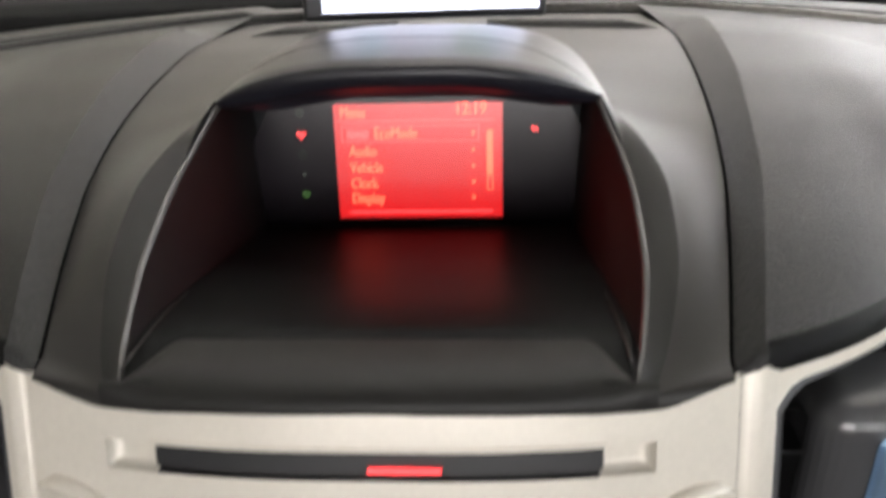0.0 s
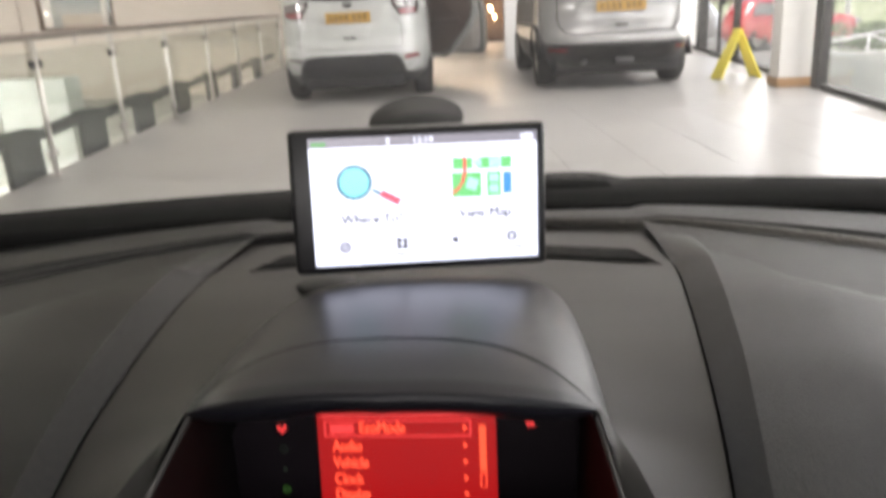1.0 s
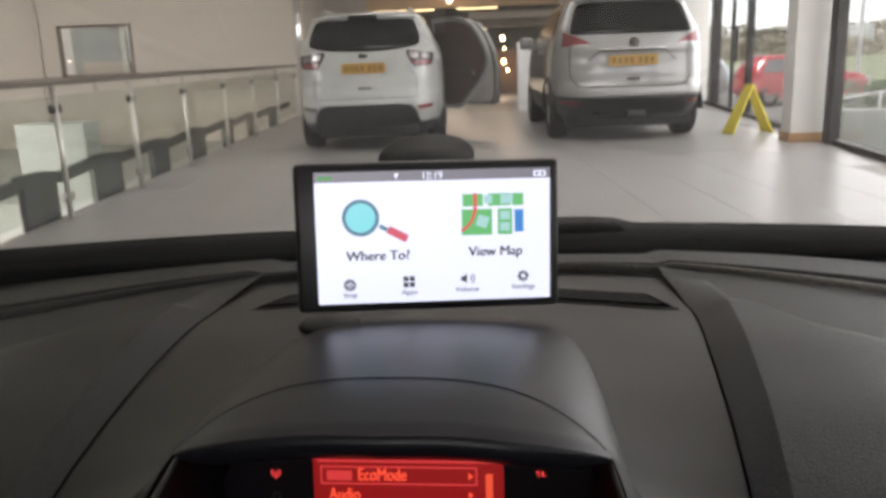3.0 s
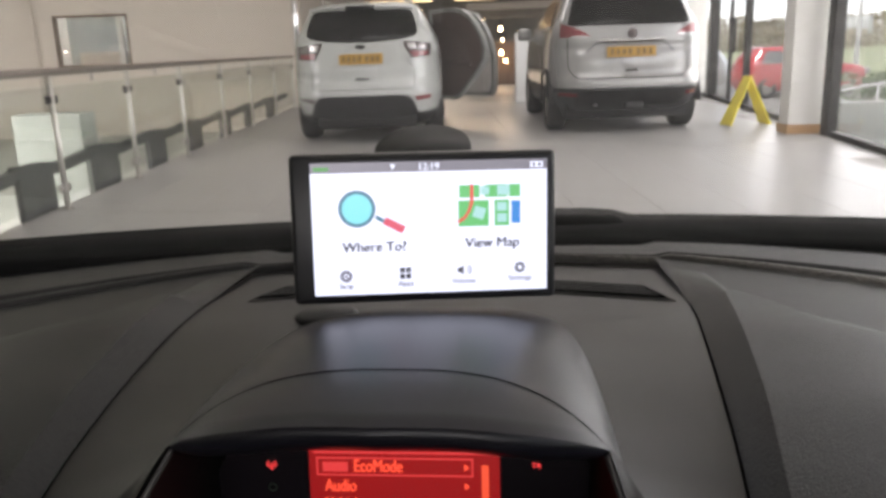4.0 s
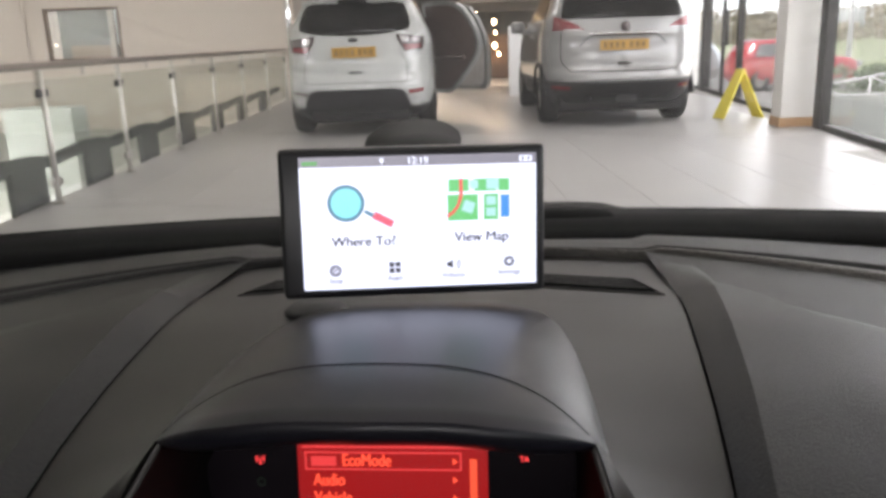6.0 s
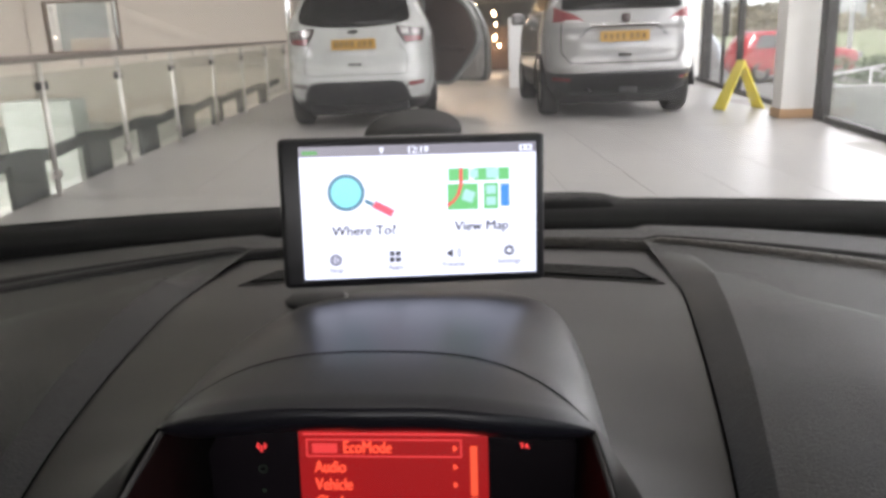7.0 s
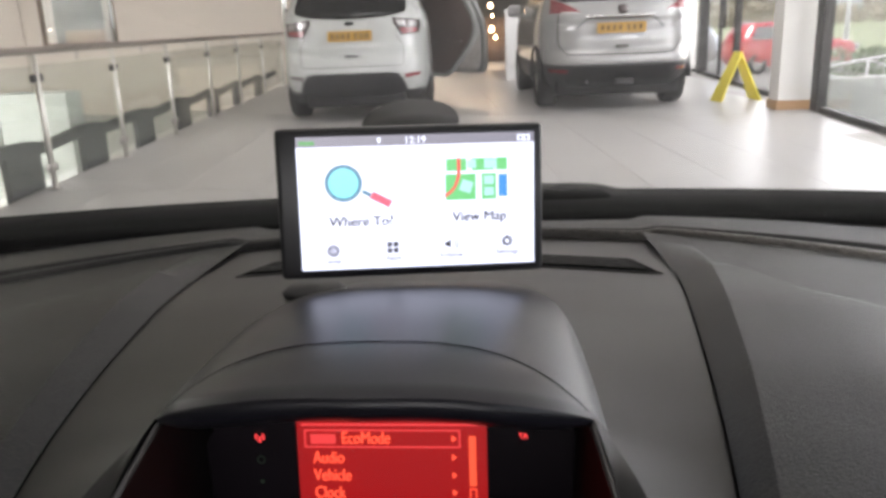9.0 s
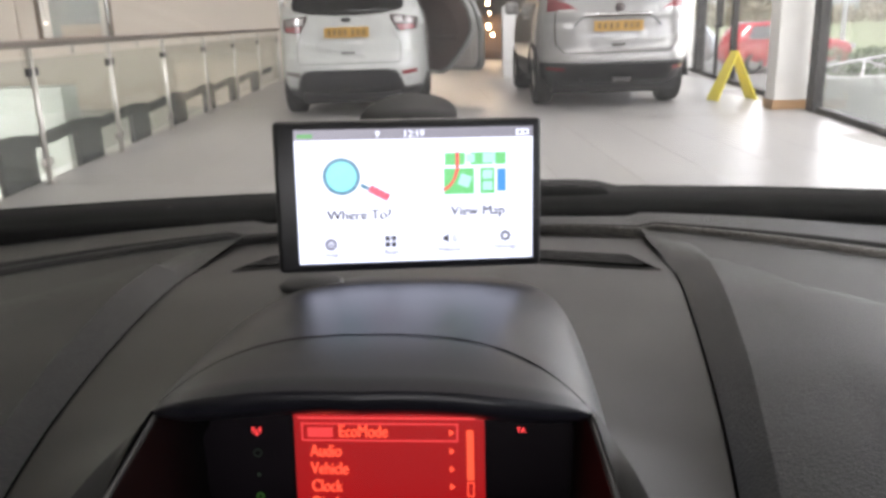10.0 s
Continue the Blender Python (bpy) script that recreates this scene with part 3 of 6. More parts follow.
on_display("menu_text", squeezed("Menu", 0.0088), RED_TEXT, 0.035, 0.075)
on_display("clock_text", squeezed("12:19", 0.0094, 0.85), RED_TEXT, 0.715, 0.055)
on_display("header_line", bar(0.93 * W, 0.0012), RED_LINE, 0.49, 0.145)
on_display("selection_frame", frame_of(0.825 * W, 0.0094, 0.0009), RED_LINE, 0.452, 0.255)
on_display("masked_word", bar(0.0125, 0.0050), RED_LINE, 0.140, 0.258)
on_display("menu_text", squeezed("EcoMode", 0.0088), RED_TEXT, 0.235, 0.255)
for word, v in (("Audio", 0.41), ("Vehicle", 0.55), ("Clock", 0.69), ("Display", 0.825)):
    on_display("menu_text", squeezed(word, 0.0088), RED_TEXT, 0.080, v)
for v in (0.255, 0.40, 0.54, 0.68, 0.815):
    on_display("arrow", flat([(-0.0011, -0.0018), (0.0013, 0), (-0.0011, 0.0018)]), RED_TEXT, 0.83, v)
on_display("scroll_bar", bar(0.0034, 0.0255), RED_AMBER, 0.925, 0.43)
on_display("scroll_end", frame_of(0.0034, 0.0075, 0.0006), RED_TEXT, 0.925, 0.70)
on_display("foot_line", bar(0.88 * W, 0.0012), RED_LINE, 0.50, 0.945)
# dim symbols carry a faint glow of their own
GREEN_DIM = glowing("dim_green_symbol", (0.12, 0.20, 0.12), 0.022)
GREEN = glowing("green_symbol", (0.16, 0.5, 0.08), 0.03)
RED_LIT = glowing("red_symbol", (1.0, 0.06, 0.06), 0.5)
for v, mat, kind in ((0.061, GREEN_DIM, 0), (0.248, RED_LIT, 1), (0.426, GREEN_DIM, 2), (0.60, GREEN_DIM, 3), (0.776, GREEN, 4)):
    if kind == 1:
        on_display("radio_symbol", disc(0, 0.0002, 0.0005, 10), mat, -0.20, v)
        for r in (0.0013, 0.0020):
            for a in (-50, 130):
                on_display("radio_wave", ring(0, 0.0002, r, r + 0.0004, 12, a, a + 100), mat, -0.20, v)
        on_display("radio_mast", flat([(-0.0002, 0), (-0.0006, -0.0026), (0.0006, -0.0026), (0.0002, 0)]), mat, -0.20, v)
    else:
        on_display("indicator_symbol", ring(0, 0, 0.0016 if kind != 4 else 0.0009, 0.0022, 14) if kind != 3 else bar(0.002, 0.002), mat, -0.20, v)
        if kind == 0:
            on_display("indicator_dot", disc(0, 0, 0.0008, 10), mat, -0.20, v)
on_display("ta_text", shifted(lettering("TA", 0.0036, bold=0.02), sx=0.95), RED_LIT, 1.165, 0.231)

# ---- silver trim under the nose with the disc slot
# one face with a bow in plan, cut by the slot
SLOT_TOP, SLOT_LOW = 0.9568, 0.9458
SLOPE = -0.30


def trim_band(x0, x1, z0, z1, nx=20, nz=5, hollow=0.0):
    rows = []
    for k in spaced(0, 1, nz):
        row = []
        for x in spaced(x0, x1, nx):
            a = z0 if z0 is not None else TRIM_TOP(abs(x))
            row.append((x, trim_y(x) + hollow + SLOPE * (0.975 - (z1 + (a - z1) * k)), z1 + (a - z1) * k))
        rows.append(row)
    return rows


bm = bmesh.new()
loft(bm, trim_band(-0.128, 0.128, None, SLOT_TOP, 60))
loft(bm, trim_band(-0.128, -0.0985, SLOT_TOP, SLOT_LOW, 12))
loft(bm, trim_band(0.0985, 0.128, SLOT_TOP, SLOT_LOW, 12))
loft(bm, trim_band(-0.128, 0.128, SLOT_LOW, 0.86, 60, 12))
trim = part("centre_trim", bm, SILVER, dashboard, "champagne silver trim panel")
for side in (-1, 1):
    # hollowed ends of the slot
    rows = []
    for k in spaced(0, 1, 13):
        z = SLOT_LOW - 0.0008 + (SLOT_TOP - SLOT_LOW + 0.0008) * k
        row = []
        for x in spaced(0.0790, 0.0985, 22):
            t = min(1, (0.0985 - x) / 0.006)
            into = math.sqrt(max(0, 1 - (1 - t) ** 2))
            over = math.sqrt(max(0, 1 - (1 - min(1, k / 0.2)) ** 2))
            row.append((side * x, trim_y(x) + SLOPE * (0.975 - z) + 0.0052 * into * over, z))
        rows.append(row)
    part("slot_end", sheet(rows), SILVER, trim, "hollowed silver end of the slot")
for side in (-1, 1):
    # raised shoulders of the control panel below
    part("panel_shoulder", tubed([(side * x, trim_y(x) + SLOPE * (0.975 - z) + 0.0005, z) for x, z in ((0.128, 0.9340), (0.121, 0.9362), (0.114, 0.9354), (0.107, 0.9328), (0.100, 0.9290), (0.094, 0.9240))], [0.0015, 0.0038, 0.0046, 0.0048, 0.0046, 0.0044], 12), SILVER, trim, "raised silver shoulder of the control panel")
slot = part("disc_slot", sheet([[(x, trim_y(x) + SLOPE * (0.975 - z) + 0.0035, z) for x in spaced(-0.0805, 0.0805, 30)] for z in (SLOT_TOP + 0.001, SLOT_LOW - 0.001)]), BLACK, dashboard, "black disc slot", smooth=False)
part("slot_lip", sheet([[(x, trim_y(x) + SLOPE * (0.975 - SLOT_TOP) + dy, SLOT_TOP + dz) for x in spaced(-0.081, 0.081, 30)] for dy, dz in ((0.004, -0.0004), (-0.0008, -0.0003), (-0.0012, 0.0004), (0.0002, 0.001))]), SILVER, slot)
part("slot_lamp", shifted(bar(0.026, 0.0026), 0.0105, -0.3642, SLOT_LOW + 0.0022), RED_LIT, slot, "glowing red lamp in the slot", smooth=False)
for side in (-1, 1):
    # side trim round the air vents, with a groove between
    rows = []
    for k in spaced(0, 1, 10):
        row = []
        for x in spaced(0.1284, 0.142, 10):
            z1 = 0.86
            z = z1 + (TRIM_TOP(x) - z1) * k
            row.append((side * x, trim_y(x) + 0.0012 * math.exp(-((x - 0.1295) / 0.0014) ** 2) - 0.0015 * math.exp(-((x - 0.137) / 0.004) ** 2) + SLOPE * (0.975 - z), z))
        rows.append(row)
    side_trim = part("side_trim", sheet(rows), SILVER, dashboard, "silver trim round the air vent")
    rows = []
    for k in spaced(0, 1, 5):
        row = []
        for x in spaced(0.142, 0.25, 22):
            z1 = TRIM_TOP(x) - 0.0095 - 0.008 * math.exp(-((x - 0.142) / 0.0042) ** 2)
            z = z1 + (TRIM_TOP(x) - z1) * k
            row.append((side * x, trim_y(x) + SLOPE * (0.975 - z), z))
        rows.append(row)
    part("vent_brow", sheet(rows), SILVER, side_trim, "silver brow over the air vent")
    vent = part("air_vent", sheet([[(side * x, trim_y(x) + 0.002 + SLOPE * (0.975 - z) + 0.03 * k, z + 0) for x, z in [(0.1422 + 0.002 * k, 0.86), (0.1422 + 0.002 * k, TRIM_TOP(0.142) - 0.0175 - 0.002 * k), (0.1455, TRIM_TOP(0.1455) - 0.0128 - 0.002 * k), (0.151, TRIM_TOP(0.151) - 0.0098 - 0.002 * k), (0.25, TRIM_TOP(0.25) - 0.010 - 0.002 * k)]] for k in spaced(0, 1, 4)]), BLACK, dashboard, "black air vent with a round nozzle")
    part("vent_back", sheet([[(side * x, -0.300, z) for x in (0.135, 0.26)] for z in (0.85, 0.962)]), GAP, vent)
    part("vent_rim", sheet([[(side * x, trim_y(x) + dy + SLOPE * (0.975 - z), z) for x, z in [(0.1422 + e, 0.86), (0.1422 + e, TRIM_TOP(0.142) - 0.0175 - e), (0.1440 + e, TRIM_TOP(0.1440) - 0.0148 - e), (0.1470 + e, TRIM_TOP(0.147) - 0.0118 - e), (0.151 + e, TRIM_TOP(0.151) - 0.0098 - e), (0.19, TRIM_TOP(0.19) - 0.0098 - e), (0.25, TRIM_TOP(0.25) - 0.010 - e)]] for e, dy in ((0.0, 0.0008), (0.0010, 0.0002), (0.0026, 0.0006), (0.0044, 0.004), (0.0060, 0.010))]), BARREL, vent, "dark grey rim of the vent")
    barrel = part("vent_barrel", box(bmesh.new(), side * 0.2065 - 0.046, side * 0.2065 + 0.046, -0.344, -0.295, 0.86, 0.9590, 0.012, 6), BARREL, vent, "dark rounded vent barrel")
    for p in barrel.data.polygons:
        p.use_smooth = p.area < 2e-4
    part("barrel_face", box(bmesh.new(), side * 0.2085 - 0.027, side * 0.2085 + 0.03, -0.3470, -0.342, 0.87, 0.9475, 0.004, 3), BLUEREFLECT, barrel, "polished barrel face coloured with a blue reflection")
    part("barrel_slot", box(bmesh.new(), side * 0.209 - 0.012, side * 0.209 + 0.03, -0.338, -0.318, 0.9574, 0.9594, 0.0005, 1), GAP, barrel)
    part("vane", box(bmesh.new(), side * 0.152 - 0.010, side * 0.152 + 0.02, -0.335, -0.31, 0.9322, 0.9334), BLACK, vent, smooth=False)

# ---------------------------------------------------------------- plain cabin round the camera
CLOTH = material("grey_headlining", (0.30, 0.29, 0.27), 0.9, spread=0.1, bump=0.2, bump_scale=600)
DARKTRIM = material("dark_cabin_trim", (0.035, 0.035, 0.036), 0.6, spread=0.15, bump=0.2, bump_scale=500)
PAINT = material("dark_grey_car_paint", (0.08, 0.085, 0.09), 0.25, metal=0.3, spread=0.05, clear=0.8)
cabin = thing("car_cabin", CAR, "plain dark hatchback shell that carries the dashboard", "car", kind="structure")
rows = []
for y, z, w in ((-0.36, 1.445, 0.52), (-0.6, 1.475, 0.56), (-1.1, 1.485, 0.57), (-1.8, 1.45, 0.55), (-2.2, 1.36, 0.5)):
    rows.append([(w * u, y, z - 0.05 * u * u) for u in spaced(-1, 1, 15)])
part("roof", sheet(rows, 0.03), CLOTH, cabin, "grey headlining under the roof")
for side in (-1, 1):
    part("door_panel", box(bmesh.new(), side * 0.72 - 0.04, side * 0.72 + 0.04, -2.4, 0.35, 0.25, 0.96, 0.02), DARKTRIM, cabin)
    part("windscreen_pillar", tubed([(side * 0.72, 0.30, 0.96), (side * 0.64, -0.05, 1.22), (side * 0.53, -0.36, 1.43)], 0.035, 8), DARKTRIM, cabin)
    part("roof_rail", tubed([(side * 0.53, -0.36, 1.43), (side * 0.57, -1.1, 1.45), (side * 0.52, -2.2, 1.33)], 0.03, 8), DARKTRIM, cabin)
    part("rear_pillar", tubed([(side * 0.52, -2.2, 1.33), (side * 0.68, -2.45, 0.95)], 0.06, 8), DARKTRIM, cabin)
part("tailgate", box(bmesh.new(), -0.74, 0.74, -2.5, -2.4, 0.25, 0.98, 0.02), DARKTRIM, cabin)
part("floor_pan", box(bmesh.new(), -0.76, 0.76, -2.5, 1.25, 0.2, 0.26), DARKTRIM, cabin)
rows = []
for y, z in ((0.42, 0.955), (0.7, 0.88), (1.0, 0.79), (1.25, 0.68), (1.33, 0.55), (1.33, 0.25)):
    rows.append([(0.76 * u * (1 - 0.1 * max(0, y - 0.7)), y - 0.12 * u * u, z - 0.05 * u * u) for u in spaced(-1, 1, 15)])
part("bonnet", sheet(rows, 0.01), PAINT, cabin, "dark bonnet ahead of the windscreen")
for side in (-1, 1):
    part("front_wing", box(bmesh.new(), side * 0.75 - 0.02, side * 0.75 + 0.02, 0.3, 1.2, 0.25, 0.78, 0.01), PAINT, cabin)
    for wy in (0.75, -1.75):
        part("wheel", turned(bmesh.new(), [(0.0, -0.09), (0.2, -0.09), (0.29, -0.08), (0.3, 0.0), (0.29, 0.08), (0.2, 0.09), (0.0, 0.09)], 28, Matrix.Translation((side * 0.70, wy, 0.3)) @ pose(0, 0, 0, 0, 90)), RUBBER, cabin)
SCREENGLASS = clear_glass("windscreen_glass", (0.97, 0.975, 0.97), 0.022, 0.030)
rows = []
for k in spaced(0, 1, 10):
    rows.append([((0.70 - 0.18 * k) * u, 0.40 - 0.75 * k - 0.10 * u * u * (1 - 0.6 * k), 1.000 + 0.435 * k + 0.03 * k * (1 - k)) for u in spaced(-1, 1, 17)])
glass = part("windscreen", sheet(rows), SCREENGLASS, cabin, "clear sloping windscreen")
glass.visible_shadow = False
# side panes added out of view to dim the light on the wings
TINTED = clear_glass("light_cutting_side_glass", (0.74, 0.76, 0.74), 0.02)
for side in (-1, 1):
    part("side_glass", sheet([[(side * (0.715 - (0.15 if y < -0.3 else 0.02 + 0.36 * (0.30 - y)) * k), y, 0.955 + (0.47 if y < -0.3 else 0.02 + 0.75 * (0.30 - y)) * k) for y in spaced(0.28, -2.2, 14)] for k in (0, 0.5, 1)]), TINTED, cabin, "unseen side window tinted to cut the light")

# ---------------------------------------------------------------- satellite navigator
NAV = pose(-0.005, 0.515, 1.088) @ Matrix.Rotation(radians(3.8), 4, "Z") @ Matrix.Rotation(radians(-5.0), 4, "X") @ Matrix.Rotation(radians(1.3), 4, "Y")
navigator = thing("satellite_navigator", NAV, "black satellite navigator with a lit white screen on a windscreen mount", "navigator")
NAVBODY = material("navigator_black_plastic", (0.018, 0.018, 0.020), 0.35, spread=0.1, bump=0.08, bump_scale=900)
case = boxed(-0.0900, 0.0826, 0.0, 0.02, -0.0492, 0.0487, 0.0035, 3)
part("case", case, NAVBODY, navigator, "slim black case")
NW, NH = 0.153, 0.0863
front_glass = part("screen", flat([(-NW / 2, -NH / 2), (NW / 2, -NH / 2), (NW / 2, NH / 2), (-NW / 2, NH / 2)], -0.0006), SCREEN_WHITE, navigator, "bright white menu screen", smooth=False)


def ink(name, colour, strength=1.25):
    strength *= 0.33
    return glowing(name, colour, strength)


INK_BAR = ink("status_bar_grey", (0.28, 0.27, 0.32), 1.0)
INK_TEXT = ink("dark_text", (0.085, 0.085, 0.10), 0.8)
INK_SOFT = ink("soft_text", (0.29, 0.29, 0.37), 1.0)
INK_CYAN = ink("lens_cyan", (0.23, 0.80, 0.88))
INK_RIM = ink("lens_rim", (0.07, 0.24, 0.36), 1.0)
INK_PINK = ink("handle_pink", (0.78, 0.10, 0.17), 1.15)
INK_GREEN = ink("map_green", (0.13, 0.55, 0.17))
INK_BLUE = ink("map_blue", (0.04, 0.27, 0.72))
INK_RED = ink("map_road_red", (0.82, 0.09, 0.08))
INK_HOUSE = ink("map_house", (0.42, 0.75, 0.73))
INK_LIME = ink("signal_green", (0.10, 0.45, 0.10), 0.9)


def on_screen(name, bm, mat, u, v, layer=1, label=""):
    shifted(bm, (u - 0.5) * NW, 0, (0.5 - v) * NH)
    return part(name, bm, mat, front_glass, label, smooth=False, at=Matrix.Translation((0, -0.0006 - 0.0003 * layer, 0)))


def px(n):
    return n * NW / 413.0


def tilted(w, h, angle):
    a = radians(angle)
    return flat([(x * math.cos(a) - z * math.sin(a), x * math.sin(a) + z * math.cos(a)) for x, z in ((-w / 2, -h / 2), (w / 2, -h / 2), (w / 2, h / 2), (-w / 2, h / 2))])


on_screen("status_bar", bar(NW, px(18)), INK_BAR, 0.5, 0.038, 1, "grey status bar")
on_screen("signal_symbol", bar(px(26), px(7)), INK_LIME, 0.045, 0.045, 2)
on_screen("clock_text", heavier(lettering("12:19", px(17), "CENTER", 0.0), px(0.6)), SCREEN_WHITE, 0.495, 0.042, 2)
on_screen("pin_symbol", flat([(-px(4), px(5)), (px(4), px(5)), (0, -px(6))]), SCREEN_WHITE, 0.345, 0.04, 2)
on_screen("battery_symbol", bar(px(22), px(10)), SCREEN_WHITE, 0.955, 0.042, 2)
for du in (-0.012, 0.012):
    on_screen("battery_mark", bar(px(5), px(5)), INK_TEXT, 0.955 + du, 0.042, 3)
on_screen("lens_rim", ring(0, 0, px(26), px(32.5), 40), INK_RIM, 0.190, 0.345, 2)
on_screen("lens", disc(0, 0, px(26.5), 40), INK_CYAN, 0.190, 0.345, 1, "cyan magnifier lens")
on_screen("lens_neck", tilted(px(16), px(7), -28), INK_RIM, 0.285, 0.425, 1)
on_screen("lens_handle", tilted(px(38), px(14), -28), INK_PINK, 0.345, 0.475, 1, "pink magnifier handle")
on_screen("home_text", heavier(heavier(lettering("Where To?", px(24), "CENTER", 0.0), px(0.9)), px(0.6)), INK_TEXT, 0.258, 0.640, 1)
on_screen("home_text", heavier(heavier(lettering("View Map", px(24), "CENTER", 0.0), px(0.9)), px(0.6)), INK_TEXT, 0.762, 0.630, 1)
mapu, mapv = 0.752, 0.345
for du, dv, w, h in ((-35, -26, 36, 22), (12, -26, 40, 22), (45, -26, 20, 22), (-28, 13, 54, 46), (22, 13, 26, 46)):
    on_screen("map_green", bar(px(w), px(h)), INK_GREEN, mapu + du / 413, mapv + dv / 233, 1)
on_screen("map_blue", bar(px(16), px(40)), INK_BLUE, mapu + 47 / 413, mapv + 12 / 233, 1)
for du, dv, w, h in ((-8, -27, 15, 15), (25, -27, 22, 17), (22, 2, 17, 15), (22, 22, 17, 15)):
    on_screen("map_house", bar(px(w), px(h)), INK_HOUSE, mapu + du / 413, mapv + dv / 233, 2)
on_screen("map_house", tilted(px(20), px(20), -20), INK_HOUSE, mapu - 18 / 413, mapv + 12 / 233, 2)
road = bmesh.new()
loft(road, [[(px(-31 + o), 0, px(38)), (px(-31 + o), 0, px(8)), (px(-36 + o * 0.9), 0, px(-8)), (px(-44 + o * 0.7), 0, px(-20 - o * 0.5)), (px(-56 + o * 0.4), 0, px(-28 - o * 0.9))] for o in (-3, 3)])
on_screen("map_road", road, INK_RED, mapu, mapv, 3)
on_screen("stop_symbol", ring(0, 0, px(5), px(11), 24), INK_SOFT, 0.135, 0.855, 1)
for a in (45, -45):
    on_screen("stop_cross", tilted(px(10), px(2.4), a), INK_SOFT, 0.135, 0.855, 2)
for du in (-5.5, 5.5):
    for dv in (-5.5, 5.5):
        on_screen("apps_square", bar(px(9), px(9)), INK_TEXT, 0.388 + du / 413, 0.843 + dv / 233, 1)
on_screen("speaker_symbol", flat([(-px(11), -px(4)), (-px(6), -px(4)), (0, -px(9)), (0, px(9)), (-px(6), px(4)), (-px(11), px(4))]), INK_TEXT, 0.638, 0.833, 1)
for r in (5, 10):
    on_screen("speaker_wave", ring(0, 0, px(r), px(r + 2), 12, -50, 50), INK_TEXT, 0.643, 0.833, 1)
on_screen("gear_symbol", ring(0, 0, px(4), px(7.5), 20), INK_TEXT, 0.882, 0.826, 1)
for k in range(8):
    on_screen("gear_tooth", shifted(tilted(px(4), px(4), 45 * k), px(8.4) * math.cos(math.pi * k / 4), 0, px(8.4) * math.sin(math.pi * k / 4)), INK_TEXT, 0.882, 0.826, 1)
for word, u, v, mat in (("Stop", 0.135, 0.935, INK_SOFT), ("Apps", 0.388, 0.925, INK_SOFT), ("Volume", 0.638, 0.918, INK_SOFT), ("Settings", 0.882, 0.908, INK_SOFT)):
    on_screen("label_text", heavier(lettering(word, px(13.5), "CENTER", 0.0), px(0.8)), mat, u, v, 1)
# suction mount on the windscreen
MOUNT = NAV.inverted() @ CAR @ Matrix.Translation((-0.0165, 0.135, 1.1175)) @ pose(0, 0, 0, 22, 0, 0)
cup = part("suction_cup", turned(bmesh.new(), [(0.0, -0.020), (0.014, -0.020), (0.017, -0.016), (0.022, -0.010), (0.033, -0.004), (0.0370, 0.001), (0.0390, 0.003), (0.0390, 0.005), (0.0, 0.0062)], 44, MOUNT), BLACK, navigator, "black suction cup on the windscreen")
hub = MOUNT @ Vector((0, 0, -0.016))
part("mount_arm", tubed([hub, Vector((hub.x * 0.6, hub.y * 0.62, hub.z * 0.45)), Vector((0, 0.022, 0.004))], [0.010, 0.009, 0.011], 14), NAVBODY, navigator, "short black mounting arm")
part("mount_foot", turned(bmesh.new(), [(0.0, -0.004), (0.020, -0.004), (0.0225, 0.001), (0.018, 0.004), (0.0, 0.005)], 36, NAV.inverted() @ CAR @ Matrix.Translation((-0.076, 0.018, 1.0190))), BLACK, navigator, "low black foot on the deck")

# ---------------------------------------------------------------- outside: ground, grass, hedges
ASPHALT = material("wet_grey_asphalt", (0.24, 0.238, 0.23), 0.8, spread=0.25, scale=6, bump=0.3, bump_scale=60, big=0.2)
GRASS = material("meadow_grass", (0.24, 0.27, 0.15), 0.9, spread=0.35, scale=2.0, bump=0.5, bump_scale=20, big=0.08)
LEAF = material("dull_green_leaves", (0.27, 0.235, 0.155), 0.7, spread=0.4, scale=3)
GROUND_Z = -0.6


def ground_height(x, y):
    far = math.hypot(x - 6, y - 14)
    rise = max(0, far - 32)
    return GROUND_Z + min(1.3, 0.045 * rise) + 0.0006 * max(0, far - 70) * math.sin(x * 0.01)


bm = bmesh.new()
rings = [0, 6, 12, 18, 24, 30, 34, 38, 44, 52, 62, 80, 110, 160, 260, 500, 1000, 2500]
loft(bm, [[(6 + r * math.cos(a), 14 + r * math.sin(a), ground_height(6 + r * math.cos(a), 14 + r * math.sin(a))) for a in [2 * math.pi * k / 72 for k in range(72)]] for r in [0.5] + rings[1:]], True)
bm.faces.new([v for v in bm.verts][:72])
ground = solid("ground", bm, GRASS, "green grassland rising gently to the horizon", "ground", kind="structure", smooth=True)
bm = bmesh.new()
loft(bm, [[(x, y, GROUND_Z + 0.012) for x in (5.2, 9, 14, 20, 26)] for y in (-16, 0, 10, 20, 26, 31)])
solid("road", bm, ASPHALT, "grey paved forecourt beside the showroom", "road", kind="structure")


